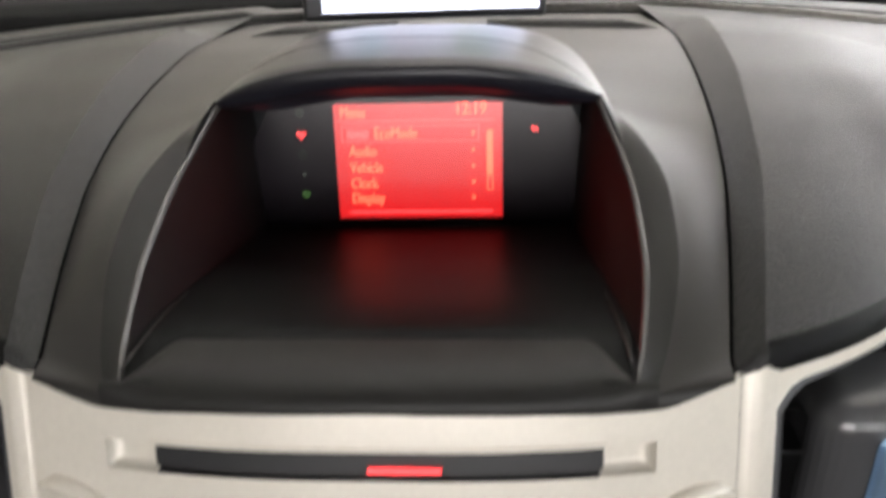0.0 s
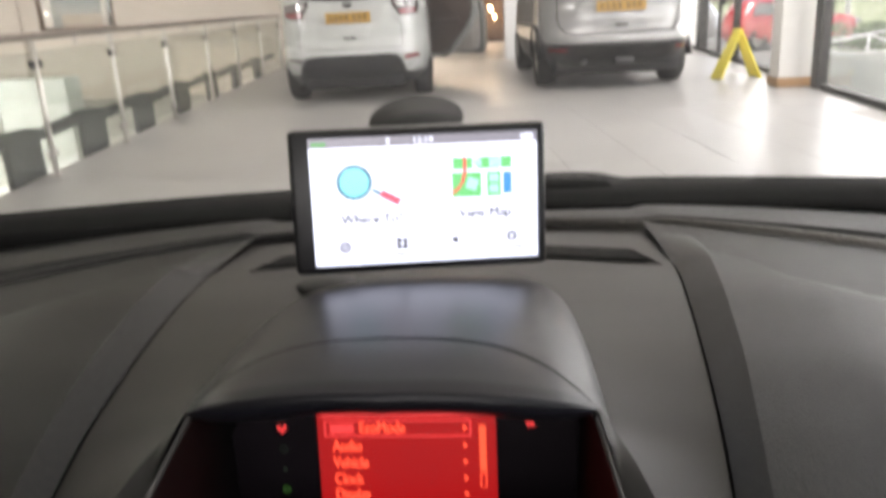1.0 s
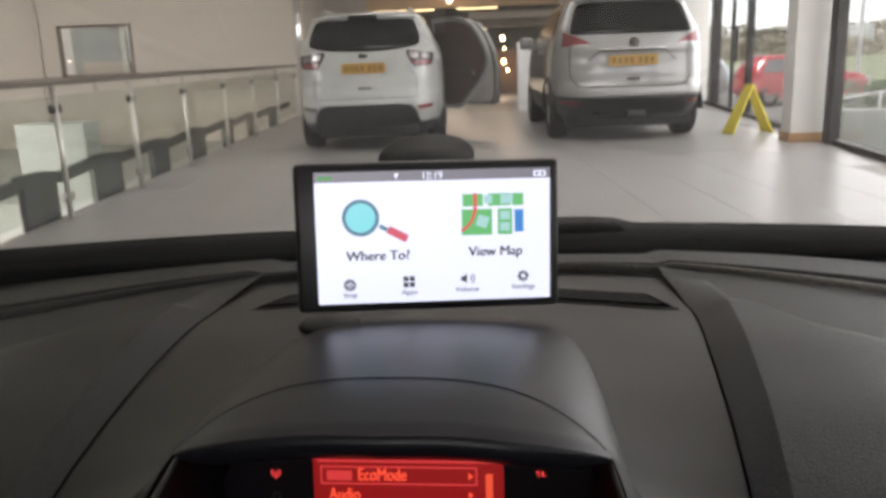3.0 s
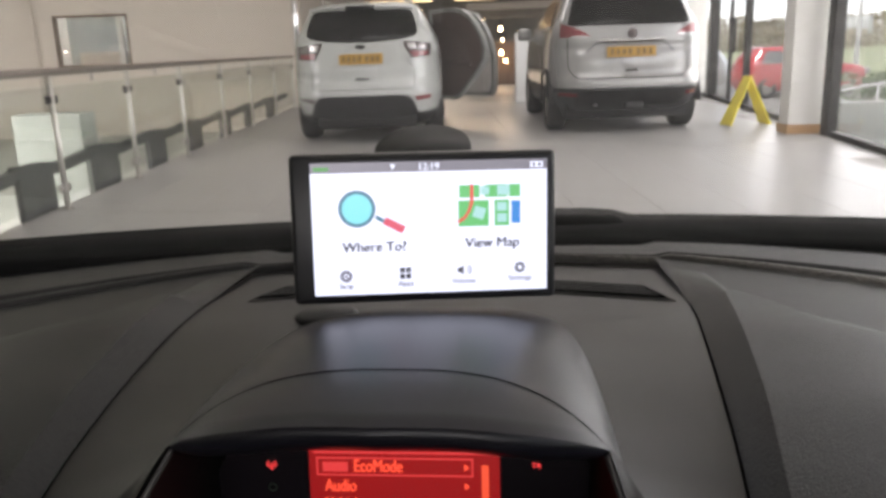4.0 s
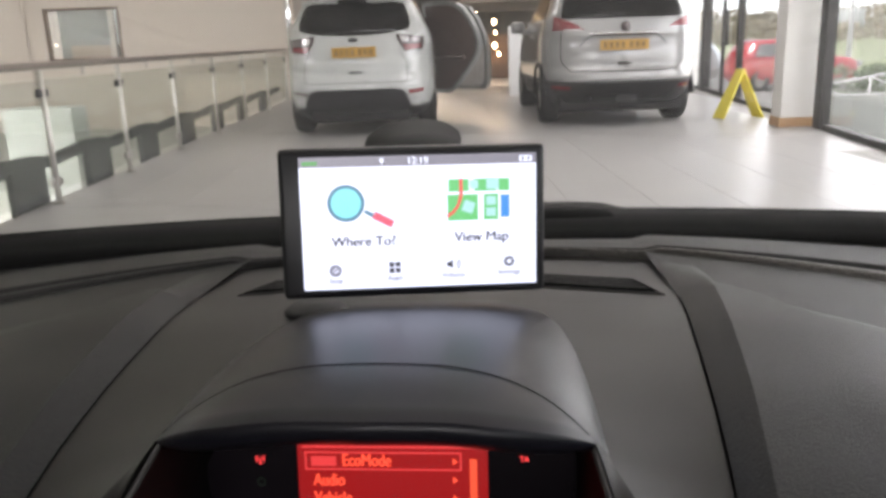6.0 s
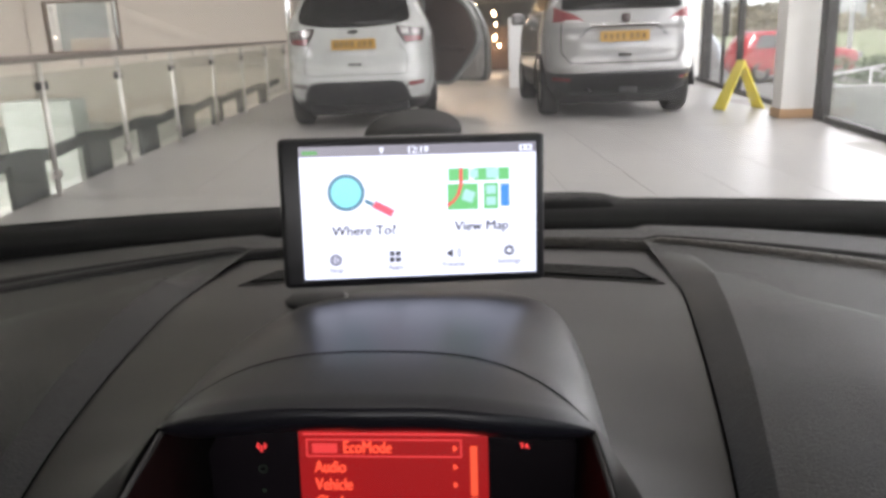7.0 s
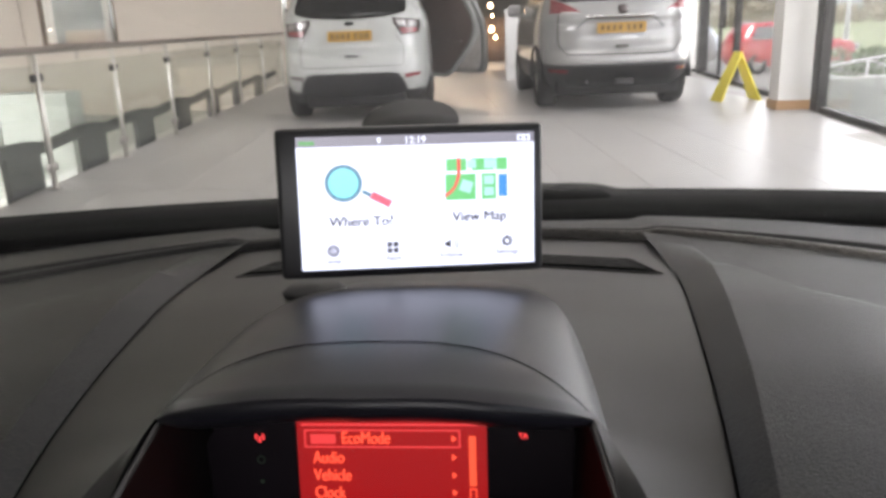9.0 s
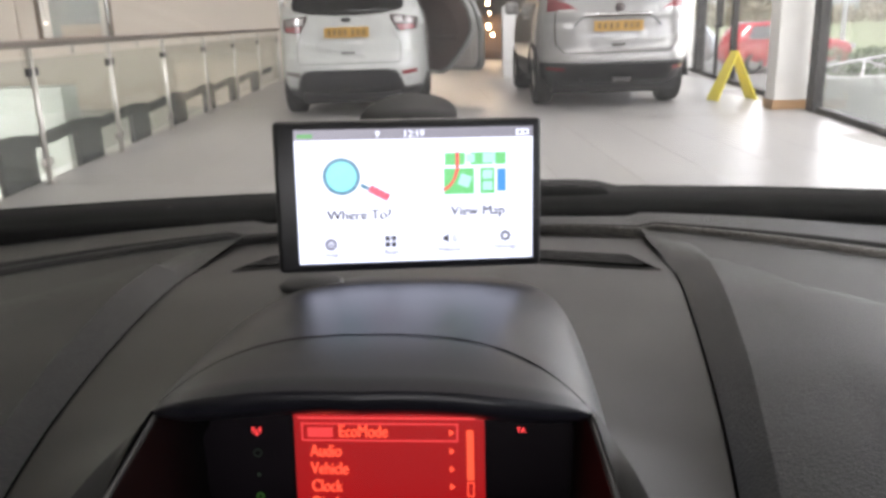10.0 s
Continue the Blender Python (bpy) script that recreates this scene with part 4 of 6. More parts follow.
def clumps(name, spots, label, seed, mat=LEAF):
    """Hedge or far wood of many small leaves."""
    rnd = random.Random(seed)
    verts, faces = [], []
    for cx, cy, z, r, h, n, s in spots:
        for _ in range(n):
            a, q, e = rnd.uniform(0, 6.283), rnd.random() ** 0.5, rnd.random()
            bulge = 0.55 + 0.45 * math.sin(math.pi * min(1, e + 0.15))
            p = Vector((cx + r * q * bulge * math.cos(a), cy + r * q * bulge * math.sin(a), z + h * e))
            t, b = Vector((rnd.gauss(0, 1), rnd.gauss(0, 1), rnd.gauss(0, 1))).normalized(), Vector((rnd.gauss(0, 1), rnd.gauss(0, 1), rnd.gauss(0, 1))).normalized()
            w = s * rnd.uniform(0.6, 1.4)
            i = len(verts)
            verts += [p - t * w, p + b * w * 0.5, p + t * w, p - b * w * 0.5]
            faces.append((i, i + 1, i + 2, i + 3))
    me = bpy.data.meshes.new(name)
    me.from_pydata([tuple(v) for v in verts], [], faces)
    me.materials.append(mat)
    return tagged(new(name, me), label, "hedge", kind="stuff")


rnd = random.Random(4)
spots = []
for k in range(64):
    x = 12 + k * 1.05
    y = 62 - 0.22 * k + rnd.uniform(-1.5, 1.5)
    spots.append((x, y, ground_height(x, y) - 0.2, rnd.uniform(1.3, 2.4), rnd.uniform(1.1, 1.6), 420, 0.15))
clumps("hedgerow", spots, "dull green hedgerow along the far field", 7)
spots = []
for k in range(70):
    x = 20 + k * 2.4
    y = 130 - 0.4 * k + rnd.uniform(-4, 4)
    spots.append((x, y, ground_height(x, y) - 0.3, rnd.uniform(3, 5.5), rnd.uniform(2.6, 3.8), 320, 0.42))
clumps("far_wood", spots, "hazy far line of trees", 8)
WHITE = material("white_painted_metal", (0.75, 0.75, 0.74), 0.45, spread=0.06)
post = thing("lamp_post", pose(16.2, 31.0, GROUND_Z), "slim white lamp post on the forecourt edge", "lamp post")
part("mast", tubed([(0, 0, 0), (0, 0, 3.5), (0, 0, 6.5)], [0.09, 0.07, 0.05], 12), WHITE, post)
part("arm", tubed([(0, 0, 6.4), (-0.5, -0.2, 6.6), (-1.0, -0.4, 6.6)], 0.04, 8), WHITE, post)
part("lamp_head", box(bmesh.new(), -1.5, -0.95, -0.65, -0.35, 6.54, 6.66, 0.03), WHITE, post)

# ---------------------------------------------------------------- showroom shell
WALL = material("cream_emulsion_wall", (0.62, 0.56, 0.49), 0.85, spread=0.05, scale=8, bump=0.05, bump_scale=120, big=0.4)
WHITEWALL = material("white_emulsion_wall", (0.74, 0.73, 0.70), 0.8, spread=0.05, scale=10, bump=0.05, bump_scale=120, big=0.5)
CEIL = material("ceiling_white", (0.7, 0.68, 0.64), 0.9, spread=0.04)
CONCRETE = material("pale_screed", (0.56, 0.57, 0.52), 0.6, spread=0.1, scale=5)
TILE = material("pale_grey_floor_tile", (0.375, 0.366, 0.352), 0.345, spread=0.10, scale=14, gloss=0.42, big=0.7)
GROUT = material("tile_grout", (0.36, 0.35, 0.335), 0.85, spread=0.1)
MULLION = material("dark_grey_aluminium", (0.024, 0.0225, 0.021), 0.55, metal=0.1, spread=0.1)
OAK = material("oak_skirting", (0.42, 0.25, 0.12), 0.5, spread=0.25, scale=25, bump=0.1, bump_scale=90)
PANE = clear_glass("window_pane", (0.98, 0.985, 0.98), 0.02)
RAILGLASS = clear_glass("balustrade_glass", (0.955, 0.975, 0.955), 0.018)
Z_CEIL = 3.75


def glaze(y):
    """x of the glazed side at y."""
    return 4.55 + 0.135 * (y - 8.16)


# floor slab, with the tiles on it
bm = bmesh.new()
corners = [(-3.2, -9), (glaze(-9) + 0.1, -9), (glaze(40) + 0.1, 40), (-3.2, 40)]
top = [bm.verts.new((x, y, -0.0035)) for x, y in corners]
low = [bm.verts.new((x, y, -0.45)) for x, y in corners]
bm.faces.new(top)
bm.faces.new(low[::-1])
for i in range(4):
    bm.faces.new((top[i], low[i], low[(i + 1) % 4], top[(i + 1) % 4]))
floor = solid("floor", bm, GROUT, "pale grey tiled showroom floor", "floor", kind="structure")
bm = boxed(-14, -3.21, -9, 18.3, -0.62, -0.5)
solid("lower_floor", bm, CONCRETE, "pale floor of the well beside the balustrade", "floor", kind="structure")
bm = bmesh.new()
loft(bm, [[(x, y, z) for x, y in ((-14, -9.2), (glaze(-9.2) + 0.15, -9.2), (glaze(40.2) + 0.15, 40.2), (-14, 40.2))] for z in (Z_CEIL, Z_CEIL + 0.2)], True)
for level in (Z_CEIL, Z_CEIL + 0.2):
    bm.faces.new([v for v in bm.verts if abs(v.co.z - level) < 0.01])
solid("ceiling", bm, CEIL, "plain white showroom ceiling", "ceiling", kind="structure")
solid("wall_south", boxed(-14, 3.0, -9.2, -9.0, -0.6, Z_CEIL), WHITEWALL, "plain white wall behind the parked car", "wall", kind="structure")
solid("wall_west", boxed(-14.2, -14.0, -9.2, 18.5, -0.6, Z_CEIL), WHITEWALL, "plain white wall across the well", "wall", kind="structure")
solid("wall_hall", boxed(-3.4, -3.2, 22.3, 40.0, 0, Z_CEIL), WALL, "cream wall of the far hall", "wall", kind="structure")
HALL = material("dark_hall_wall", (0.16, 0.145, 0.13), 0.7, spread=0.2, scale=2)
solid("wall_north", boxed(-3.4, 8.75, 40.0, 40.2, 0, Z_CEIL), HALL, "dark far end wall of the hall", "wall", kind="structure")

# wall across the well with its inner window
bm = bmesh.new()
X0, X1, Z0, Z1 = -8.36, -6.745, 1.065, 2.138
for a in ((-14, X0, -0.6, Z_CEIL), (X1, -2.93, -0.6, Z_CEIL), (X0, X1, -0.6, Z0), (X0, X1, Z1, Z_CEIL)):
    box(bm, a[0], a[1], 18.3, 18.5, a[2], a[3])
solid("wall_well", bm, WALL, "cream wall beyond the balustrade", "wall", kind="structure")
inner = thing("window_1", pose((X0 + X1) / 2, 18.3, Z0), "timber framed inner window in the cream wall", "window", kind="structure")
hw, hh = (X1 - X0) / 2, Z1 - Z0
FRAMEWOOD = material("weathered_frame_wood", (0.17, 0.13, 0.10), 0.55, spread=0.25, scale=25)
for nm, b in (("frame_jamb", (-hw - 0.02, -hw + 0.035, 0, hh)), ("frame_jamb", (hw - 0.03, hw + 0.01, 0, hh)), ("frame_head", (-hw - 0.02, hw + 0.02, hh - 0.03, hh + 0.02)), ("frame_sill", (-hw - 0.03, hw + 0.03, -0.03, 0.02))):
    part(nm, boxed(b[0], b[1], -0.03, 0.12, b[2], b[3], 0.006), FRAMEWOOD, inner, smooth=False)
part("pane", boxed(-hw + 0.06, hw - 0.06, 0.04, 0.048, 0.05, hh - 0.06), PANE, inner, smooth=False).visible_shadow = False
OFFICE = material("office_blue_grey", (0.42, 0.46, 0.46), 0.7, spread=0.12, scale=3)
office = thing("back_office", pose(-7.455, 18.5, 0.522) @ Matrix.Scale(1.13, 4), "pale office seen by the inner window", "room", kind="structure")
part("office_wall", boxed(-1.6, 1.6, 2.2, 2.3, -0.4, 2.4), OFFICE, office, smooth=False)
part("office_side", boxed(-1.7, -1.6, 0.02, 2.3, -0.4, 2.4), WHITEWALL, office, smooth=False)
part("office_side", boxed(1.6, 1.7, 0.02, 2.3, -0.4, 2.4), OFFICE, office, smooth=False)
part("office_ceiling", boxed(-1.7, 1.7, 0.02, 2.3, 2.4, 2.5), CEIL, office, smooth=False)
# glowing panel added out of view to brighten the office
OFFICEFILL = glowing("office_fill_panel", (1.0, 0.95, 0.88), 7.0)
panel = thing("office_light", pose(-7.455, 19.85, 3.212), "unseen glowing panel added to brighten the office", "lamp")
part("diffuser", boxed(-0.9, 0.9, -0.4, 0.4, -0.02, 0.0), OFFICEFILL, panel, smooth=False)
part("light_frame", boxed(-0.93, 0.93, -0.43, 0.43, 0.0, 0.02), WHITEWALL, panel, smooth=False)
part("office_floor", boxed(-1.7, 1.7, 0.02, 2.3, -0.5, -0.4), OAK, office, smooth=False)
part("roller_blind", boxed(-0.62, 0.16, 0.5, 0.52, 0.86, 1.5), OFFICE, office, smooth=False)
part("counter", boxed(-0.75, 0.2, 0.7, 1.1, 0.30, 0.74, 0.01), WALL, office, smooth=False)
part("white_post", boxed(0.17, 0.27, 0.45, 0.55, -0.4, 2.4), WHITEWALL, office, smooth=False)
CUPBOARD = material("blue_grey_cupboard", (0.14, 0.19, 0.23), 0.6, spread=0.1)
part("cupboard", boxed(0.30, 0.75, 0.6, 1.0, -0.4, 1.36, 0.01), CUPBOARD, office, smooth=False)
GLOBE = glowing("lamp_globe", (1.0, 0.66, 0.34), 13.0)
DESKGLOBE = glowing("office_globe", (1.0, 0.9, 0.75), 3.0)
office_lamp = thing("office_lamp", pose(-8.47, 18.92, 1.395) @ Matrix.Scale(0.72, 4), "small bright office lamp", "lamp")
part("shade", turned(bmesh.new(), [(0.0, -0.04), (0.03, -0.03), (0.042, 0.0), (0.03, 0.03), (0.0, 0.04)], 16), DESKGLOBE, office_lamp)
part("cord", tubed([(0, 0, 0.05), (0, 0, 1.64)], 0.006, 6), BLACK, office_lamp)
solid("service_pipe", tubed([(-8.79, 18.23, -0.5), (-8.79, 18.23, 3.7)], 0.04, 10), WALL, "painted service pipe on the cream wall", "pipe", smooth=True)

# far grey return wall, soffit with warm light strip, dark beams
GREYWALL = material("warm_grey_wall", (0.40, 0.365, 0.33), 0.85, spread=0.06, scale=5)
solid("wall_return", boxed(-3.4, -1.78, 22.0, 22.3, 0, Z_CEIL), GREYWALL, "warm grey return wall", "wall", kind="structure")
SOFFIT = material("tan_soffit", (0.45, 0.32, 0.20), 0.7, spread=0.1)
solid("soffit", boxed(-1.78, 6.30, 22.0, 22.4, 2.46, Z_CEIL), SOFFIT, "tan bulkhead over the hall opening", "soffit", kind="structure")
STRIP = glowing("warm_light_strip", (1.0, 0.72, 0.36), 1.2)
for a, b in ((-1.62, 0.02), (0.62, 1.7)):
    strip = thing("light_strip", pose((a + b) / 2, 21.97, 2.40), "warm light strip under the bulkhead", "lamp", "light strips")
    part("diffuser", boxed(-(b - a) / 2, (b - a) / 2, -0.02, 0.02, -0.03, 0.03, 0.005), STRIP, strip, smooth=False)
    part("housing", boxed(-(b - a) / 2 - 0.02, (b - a) / 2 + 0.02, 0.02, 0.06, -0.05, 0.06), BLACK, strip, smooth=False)
for y, z in ((24.0, 1.98), (27.0, 2.05), (31.0, 2.2)):
    solid("hall_beam", boxed(0.6, 6.4, y, y + 0.4, z, z + 0.32, 0.01), HALL, "dark steel beam over the hall", "beam", "hall beams", kind="structure")


def globe(name, m, r, label):
    ob = thing(name, m, label, "lamp", "hall lamps")
    rise = Z_CEIL - m.translation.z
    part("bulb", turned(bmesh.new(), [(r * math.sin(a) * 0.8, -r * 1.25 * math.cos(a)) for a in spaced(0, math.pi, 12)], 24), GLOBE, ob)
    part("collar", tubed([(0, 0, r * 0.8), (0, 0, r * 1.6)], r * 0.4, 10), BLACK, ob)
    part("stem", tubed([(0, 0, r * 1.6), (0, 0, rise)], r * 0.10, 6), BLACK, ob)
    return ob


globe("hall_lamp_globe", pose(0.42, 21.5, 2.64), 0.085, "bright warm pendant globe before the bulkhead")
globe("hall_lamp_globe", pose(2.42, 29.0, 1.74), 0.085, "bright warm globe in the hall")
globe("hall_lamp_globe", pose(2.065, 24.6, 0.97), 0.072, "bright warm globe in the hall")
globe("hall_lamp_globe", pose(1.40, 26.0, 1.95), 0.055, "small warm spot lamp in the hall")
globe("hall_lamp_globe", pose(2.20, 24.7, 0.72), 0.05, "small warm spot lamp in the hall")
globe("hall_lamp_globe", pose(2.30, 27.0, 1.36), 0.045, "small warm spot lamp in the hall")
globe("hall_lamp_globe", pose(1.72, 28.0, 2.02), 0.05, "small warm spot lamp in the hall")
BROWN = material("brown_partition", (0.20, 0.13, 0.09), 0.6, spread=0.15, scale=3)
solid("hall_partition", boxed(1.5, 2.9, 25.0, 25.1, 0.0, 1.30, 0.01), BROWN, "low brown partition in the far hall", "partition")
PALEBEAM = material("pale_grey_beam", (0.40, 0.38, 0.35), 0.6, spread=0.1)
solid("hall_beam", boxed(1.0, 6.4, 23.2, 23.5, 2.18, 2.36, 0.01), PALEBEAM, "pale grey beam over the hall", "beam", "hall beams", kind="structure")
# white fin beside the parked car
solid("display_fin", boxed(1.70, 1.98, 16.9, 16.98, 0.0, 1.42, 0.03, 3), WHITE, "white freestanding display panel on the floor", "panel")

solid("wall_link", boxed(-3.12, -2.94, 18.5, 22.0, -0.6, Z_CEIL), GREYWALL, "warm grey wall towards the hall", "wall", kind="structure")
# chrome column at the rail's end
column = thing("chrome_column", pose(-2.98, 18.0, 0), "polished chrome column where the balustrade ends", "column")
part("shaft", tubed([(0, 0, 0), (0, 0, 3.7)], 0.075, 20), CHROME, column)
part("base_ring", tubed([(0, 0, 0), (0, 0, 0.03)], 0.12, 20), CHROME, column)

# ---------------------------------------------------------------- glazed side
glazing = thing("window_2", pose(0, 0, 0), "tall glazed showroom side with dark aluminium mullions", "window", kind="structure")


def upright(y, w=0.12, d=0.16, top=Z_CEIL):
    m = Matrix.Translation((glaze(y), y, 0)) @ pose(0, 0, 0, 0, 0, GLAZE_TURN)
    return part("mullion", boxed(-d / 2, d / 2, -w / 2, w / 2, 0, top, 0.006), MULLION, glazing, smooth=False, at=m)


for y, w, *deep in ((-8.9, 0.12), (-5.5, 0.1), (-2.0, 0.1), (1.6, 0.1), (5.4, 0.1), (9.58, 0.24, 0.12), (13.70, 0.13, 0.10), (14.95, 0.06, 0.06), (16.45, 0.24), (20.0, 0.1), (24.0, 0.1), (28.0, 0.1), (34.0, 0.1), (39.9, 0.1)):
    upright(y, w, *deep)
for a, b, name in ((-8.9, 9.45, "sill_rail"), (11.0, 16.4, "sill_rail"), (16.5, 39.9, "sill_rail")):
    bm = bmesh.new()
    box(bm, -0.05, 0.05, -(b - a) / 2, (b - a) / 2, 0.0, 0.07, 0.004)
    mid = (a + b) / 2
    part(name, bm, MULLION, glazing, smooth=False, at=Matrix.Translation((glaze(mid), mid, 0)) @ pose(0, 0, 0, 0, 0, GLAZE_TURN))
spans = [-8.9, -5.5, -2.0, 1.6, 5.4, 9.58, 13.70, 14.95, 16.45, 20.0, 24.0, 28.0, 34.0, 39.9]
for a, b in zip(spans[:-1], spans[1:]):
    mid = (a + b) / 2
    pane = part("pane", boxed(-0.006, 0.006, -(b - a) / 2, (b - a) / 2, 0.06, Z_CEIL), PANE, glazing, smooth=False, at=Matrix.Translation((glaze(mid), mid, 0)) @ pose(0, 0, 0, 0, 0, GLAZE_TURN))
    pane.visible_shadow = False
bm = bmesh.new()
tube(bm, [(0, -0.45, 0.92), (0, -0.45, 1.52)], 0.024, 10)
tube(bm, [(0, 0, 0.95), (0, -0.45, 0.95)], 0.018, 8)
tube(bm, [(0, 0, 1.49), (0, -0.45, 1.49)], 0.018, 8)
part("door_handle", bm, BLACK, glazing, "dark pull handle of the glazed door", at=Matrix.Translation((glaze(14.9) - 0.05, 14.9, 0)) @ pose(0, 0, 0, 0, 0, GLAZE_TURN))
# plain wall between the glazing and the row of cars, far end
solid("wall_pier", boxed(glaze(18.0) - 0.75, glaze(18.0) - 0.1, 17.2, 19.0, 0, Z_CEIL), WHITEWALL, "white wall pier beside the glazed door", "wall", kind="structure")
pillar = thing("pillar", pose(0, 0, 0), "white square pillar with an oak skirting", "pillar", kind="structure")
PM = Matrix.Translation((4.565, 9.98, 0)) @ pose(0, 0, 0, 0, 0, -4)
part("shaft", boxed(-0.195, 0.195, -0.16, 0.17, 0, Z_CEIL, 0.006), WHITEWALL, pillar, smooth=False, at=PM)
part("skirting", boxed(-0.215, 0.215, -0.18, 0.19, 0, 0.115, 0.006), OAK, pillar, "oak skirting", smooth=False, at=PM)

# ---------------------------------------------------------------- balustrade
RAIL_X = -3.09
POSTS = [3.05, 4.80, 6.53, 8.17, 9.88, 11.75, 13.60, 15.65, 17.75]
balustrade = thing("balustrade", pose(RAIL_X, 0, 0), "stainless steel balustrade with clear glass panels", "balustrade")
part("handrail", tubed([(0, -8.5, 1.115), (0, 4, 1.115), (0, 17.95, 1.115)], 0.031, 14), RAILSTEEL, balustrade, "round steel handrail")
for i, y in enumerate(POSTS):
    p = part("post", tubed([(0, 0, 0), (0, 0, 1.09)], 0.024, 12), POSTSTEEL, balustrade, at=Matrix.Translation((0, y, 0)))
    part("base_plate", tubed([(0, 0, 0), (0, 0, 0.012)], 0.05, 16), STEEL, p)
    for z in (0.90, 0.18):
        for s in (-1, 1):
            part("glass_clamp", box(bmesh.new(), -0.018, 0.018, s * 0.055 - 0.034, s * 0.055 + 0.034, z - 0.034, z + 0.034, 0.01), MULLION if z > 0.5 else STEEL, p)
for a, b in zip([-6.0, -2.0] + POSTS[:-1], [-2.0, 3.05] + POSTS[1:]):
    pane = part("glass_panel", boxed(-0.005, 0.005, a + 0.05, b - 0.05, 0.10, 1.0), RAILGLASS, balustrade, "clear greenish glass", smooth=False)
    pane.visible_shadow = False
    part("rail_bracket", tubed([(0, (a + b) / 2, 1.02), (0, (a + b) / 2, 1.09)], 0.013, 8), STEEL, balustrade)
# dark bands and blocks built beyond the glass to imitate its reflections
REFLECTED = material("dark_glass_reflection", (0.055, 0.058, 0.056), 0.6, spread=0.15, scale=6)
for i, (a, b) in enumerate(zip([4.70, 6.14, 7.57, 9.05, 10.61, 12.21, 13.9, 15.75], [6.14, 7.57, 9.05, 10.61, 12.21, 13.9, 15.75, 17.9])):
    sill = thing("sill_beam", pose(-3.27, a, 0), "dark band and blocks standing in for reflections in the glass", "sill", "sill beams")
    rows = [[(x, y, z + (0.415 if i else 0.40) - 0.008 * i + lift) for x, z in ((0.0, 0), (0.0, -0.095), (-0.06, -0.095), (-0.06, 0))] for y, lift in ((0, 0), (0.45, -0.012), (0.7, -0.055), (b - a, -0.02))]
    part("beam", sheet(rows, closed=True), REFLECTED, sill, smooth=False)
    part("stub_block", boxed(-0.06, -0.005, 0.06, 0.62, -0.05, 0.33 - 0.008 * i, 0.004), REFLECTED, sill, smooth=False)
# pale boxed casing in the well
CASING = material("pale_grey_casing", (0.45, 0.465, 0.43), 0.7, spread=0.08, scale=4)
solid("service_casing", boxed(-4.75, -3.98, 9.0, 9.42, -0.5, 0.62, 0.01), CASING, "white boxed casing standing in the well", "casing")
solid("well_pier", boxed(-7.2, -6.3, 9.6, 10.2, -0.5, Z_CEIL), CASING, "pale pier at the side of the well", "pier", kind="structure")

# ---------------------------------------------------------------- cars
CARWHITE = material("white_car_paint", (0.44, 0.45, 0.44), 0.28, spread=0.03, scale=3, clear=1.0)
CARPEARL = material("pearl_white_car_paint", (0.325, 0.325, 0.322), 0.25, metal=0.15, spread=0.03, scale=3, clear=1.0)
CARRED = material("red_car_paint", (0.50, 0.035, 0.045), 0.28, spread=0.04, scale=3, clear=1.0)
PRIVACY = material("dark_privacy_glass", (0.010, 0.0095, 0.0095), 0.10, spread=0.1, gloss=0.16)
SMOKED = material("smoked_lamp_lens", (0.085, 0.065, 0.065), 0.2, metal=0.3, spread=0.3, scale=40, clear=0.6)
SHUTLINE = material("panel_gap_grey", (0.13, 0.13, 0.13), 0.7, spread=0.1)
LAMPRED = material("red_lamp_lens", (0.21, 0.04, 0.047), 0.15, spread=0.2, scale=30, clear=0.8)
LAMPGREY = material("grey_lamp_lens", (0.30, 0.27, 0.27), 0.2, metal=0.4, spread=0.25, scale=40, clear=0.8)
LAMPCLEAR = material("clear_lamp_lens", (0.62, 0.60, 0.60), 0.18, metal=0.4, spread=0.25, scale=40, clear=0.8)
PLATEYEL = material("yellow_number_plate", (0.40, 0.225, 0.035), 0.45, spread=0.06, scale=20)
PLATEINK = material("plate_black", (0.03, 0.025, 0.02), 0.5)
PLATEMARK = material("plate_mark_brown", (0.16, 0.095, 0.022), 0.5)
CLADDING = material("dark_bumper_cladding", (0.018, 0.018, 0.020), 0.55, spread=0.12, bump=0.2, bump_scale=200)
TYRE = material("tyre_rubber", (0.018, 0.018, 0.018), 0.75, spread=0.2, bump=0.2, bump_scale=150)
DOORGREY = material("pale_grey_door_trim", (0.64, 0.61, 0.59), 0.6, spread=0.2, scale=10)
# glass coloured pale to stand for sky light seen through it
CARGLASS = material("glass_paled_for_sky", (0.20, 0.205, 0.20), 0.12, spread=0.25, scale=5, gloss=0.5)
DOORTRIM = material("dark_brown_door_trim", (0.105, 0.078, 0.070), 0.5, spread=0.2, scale=10)


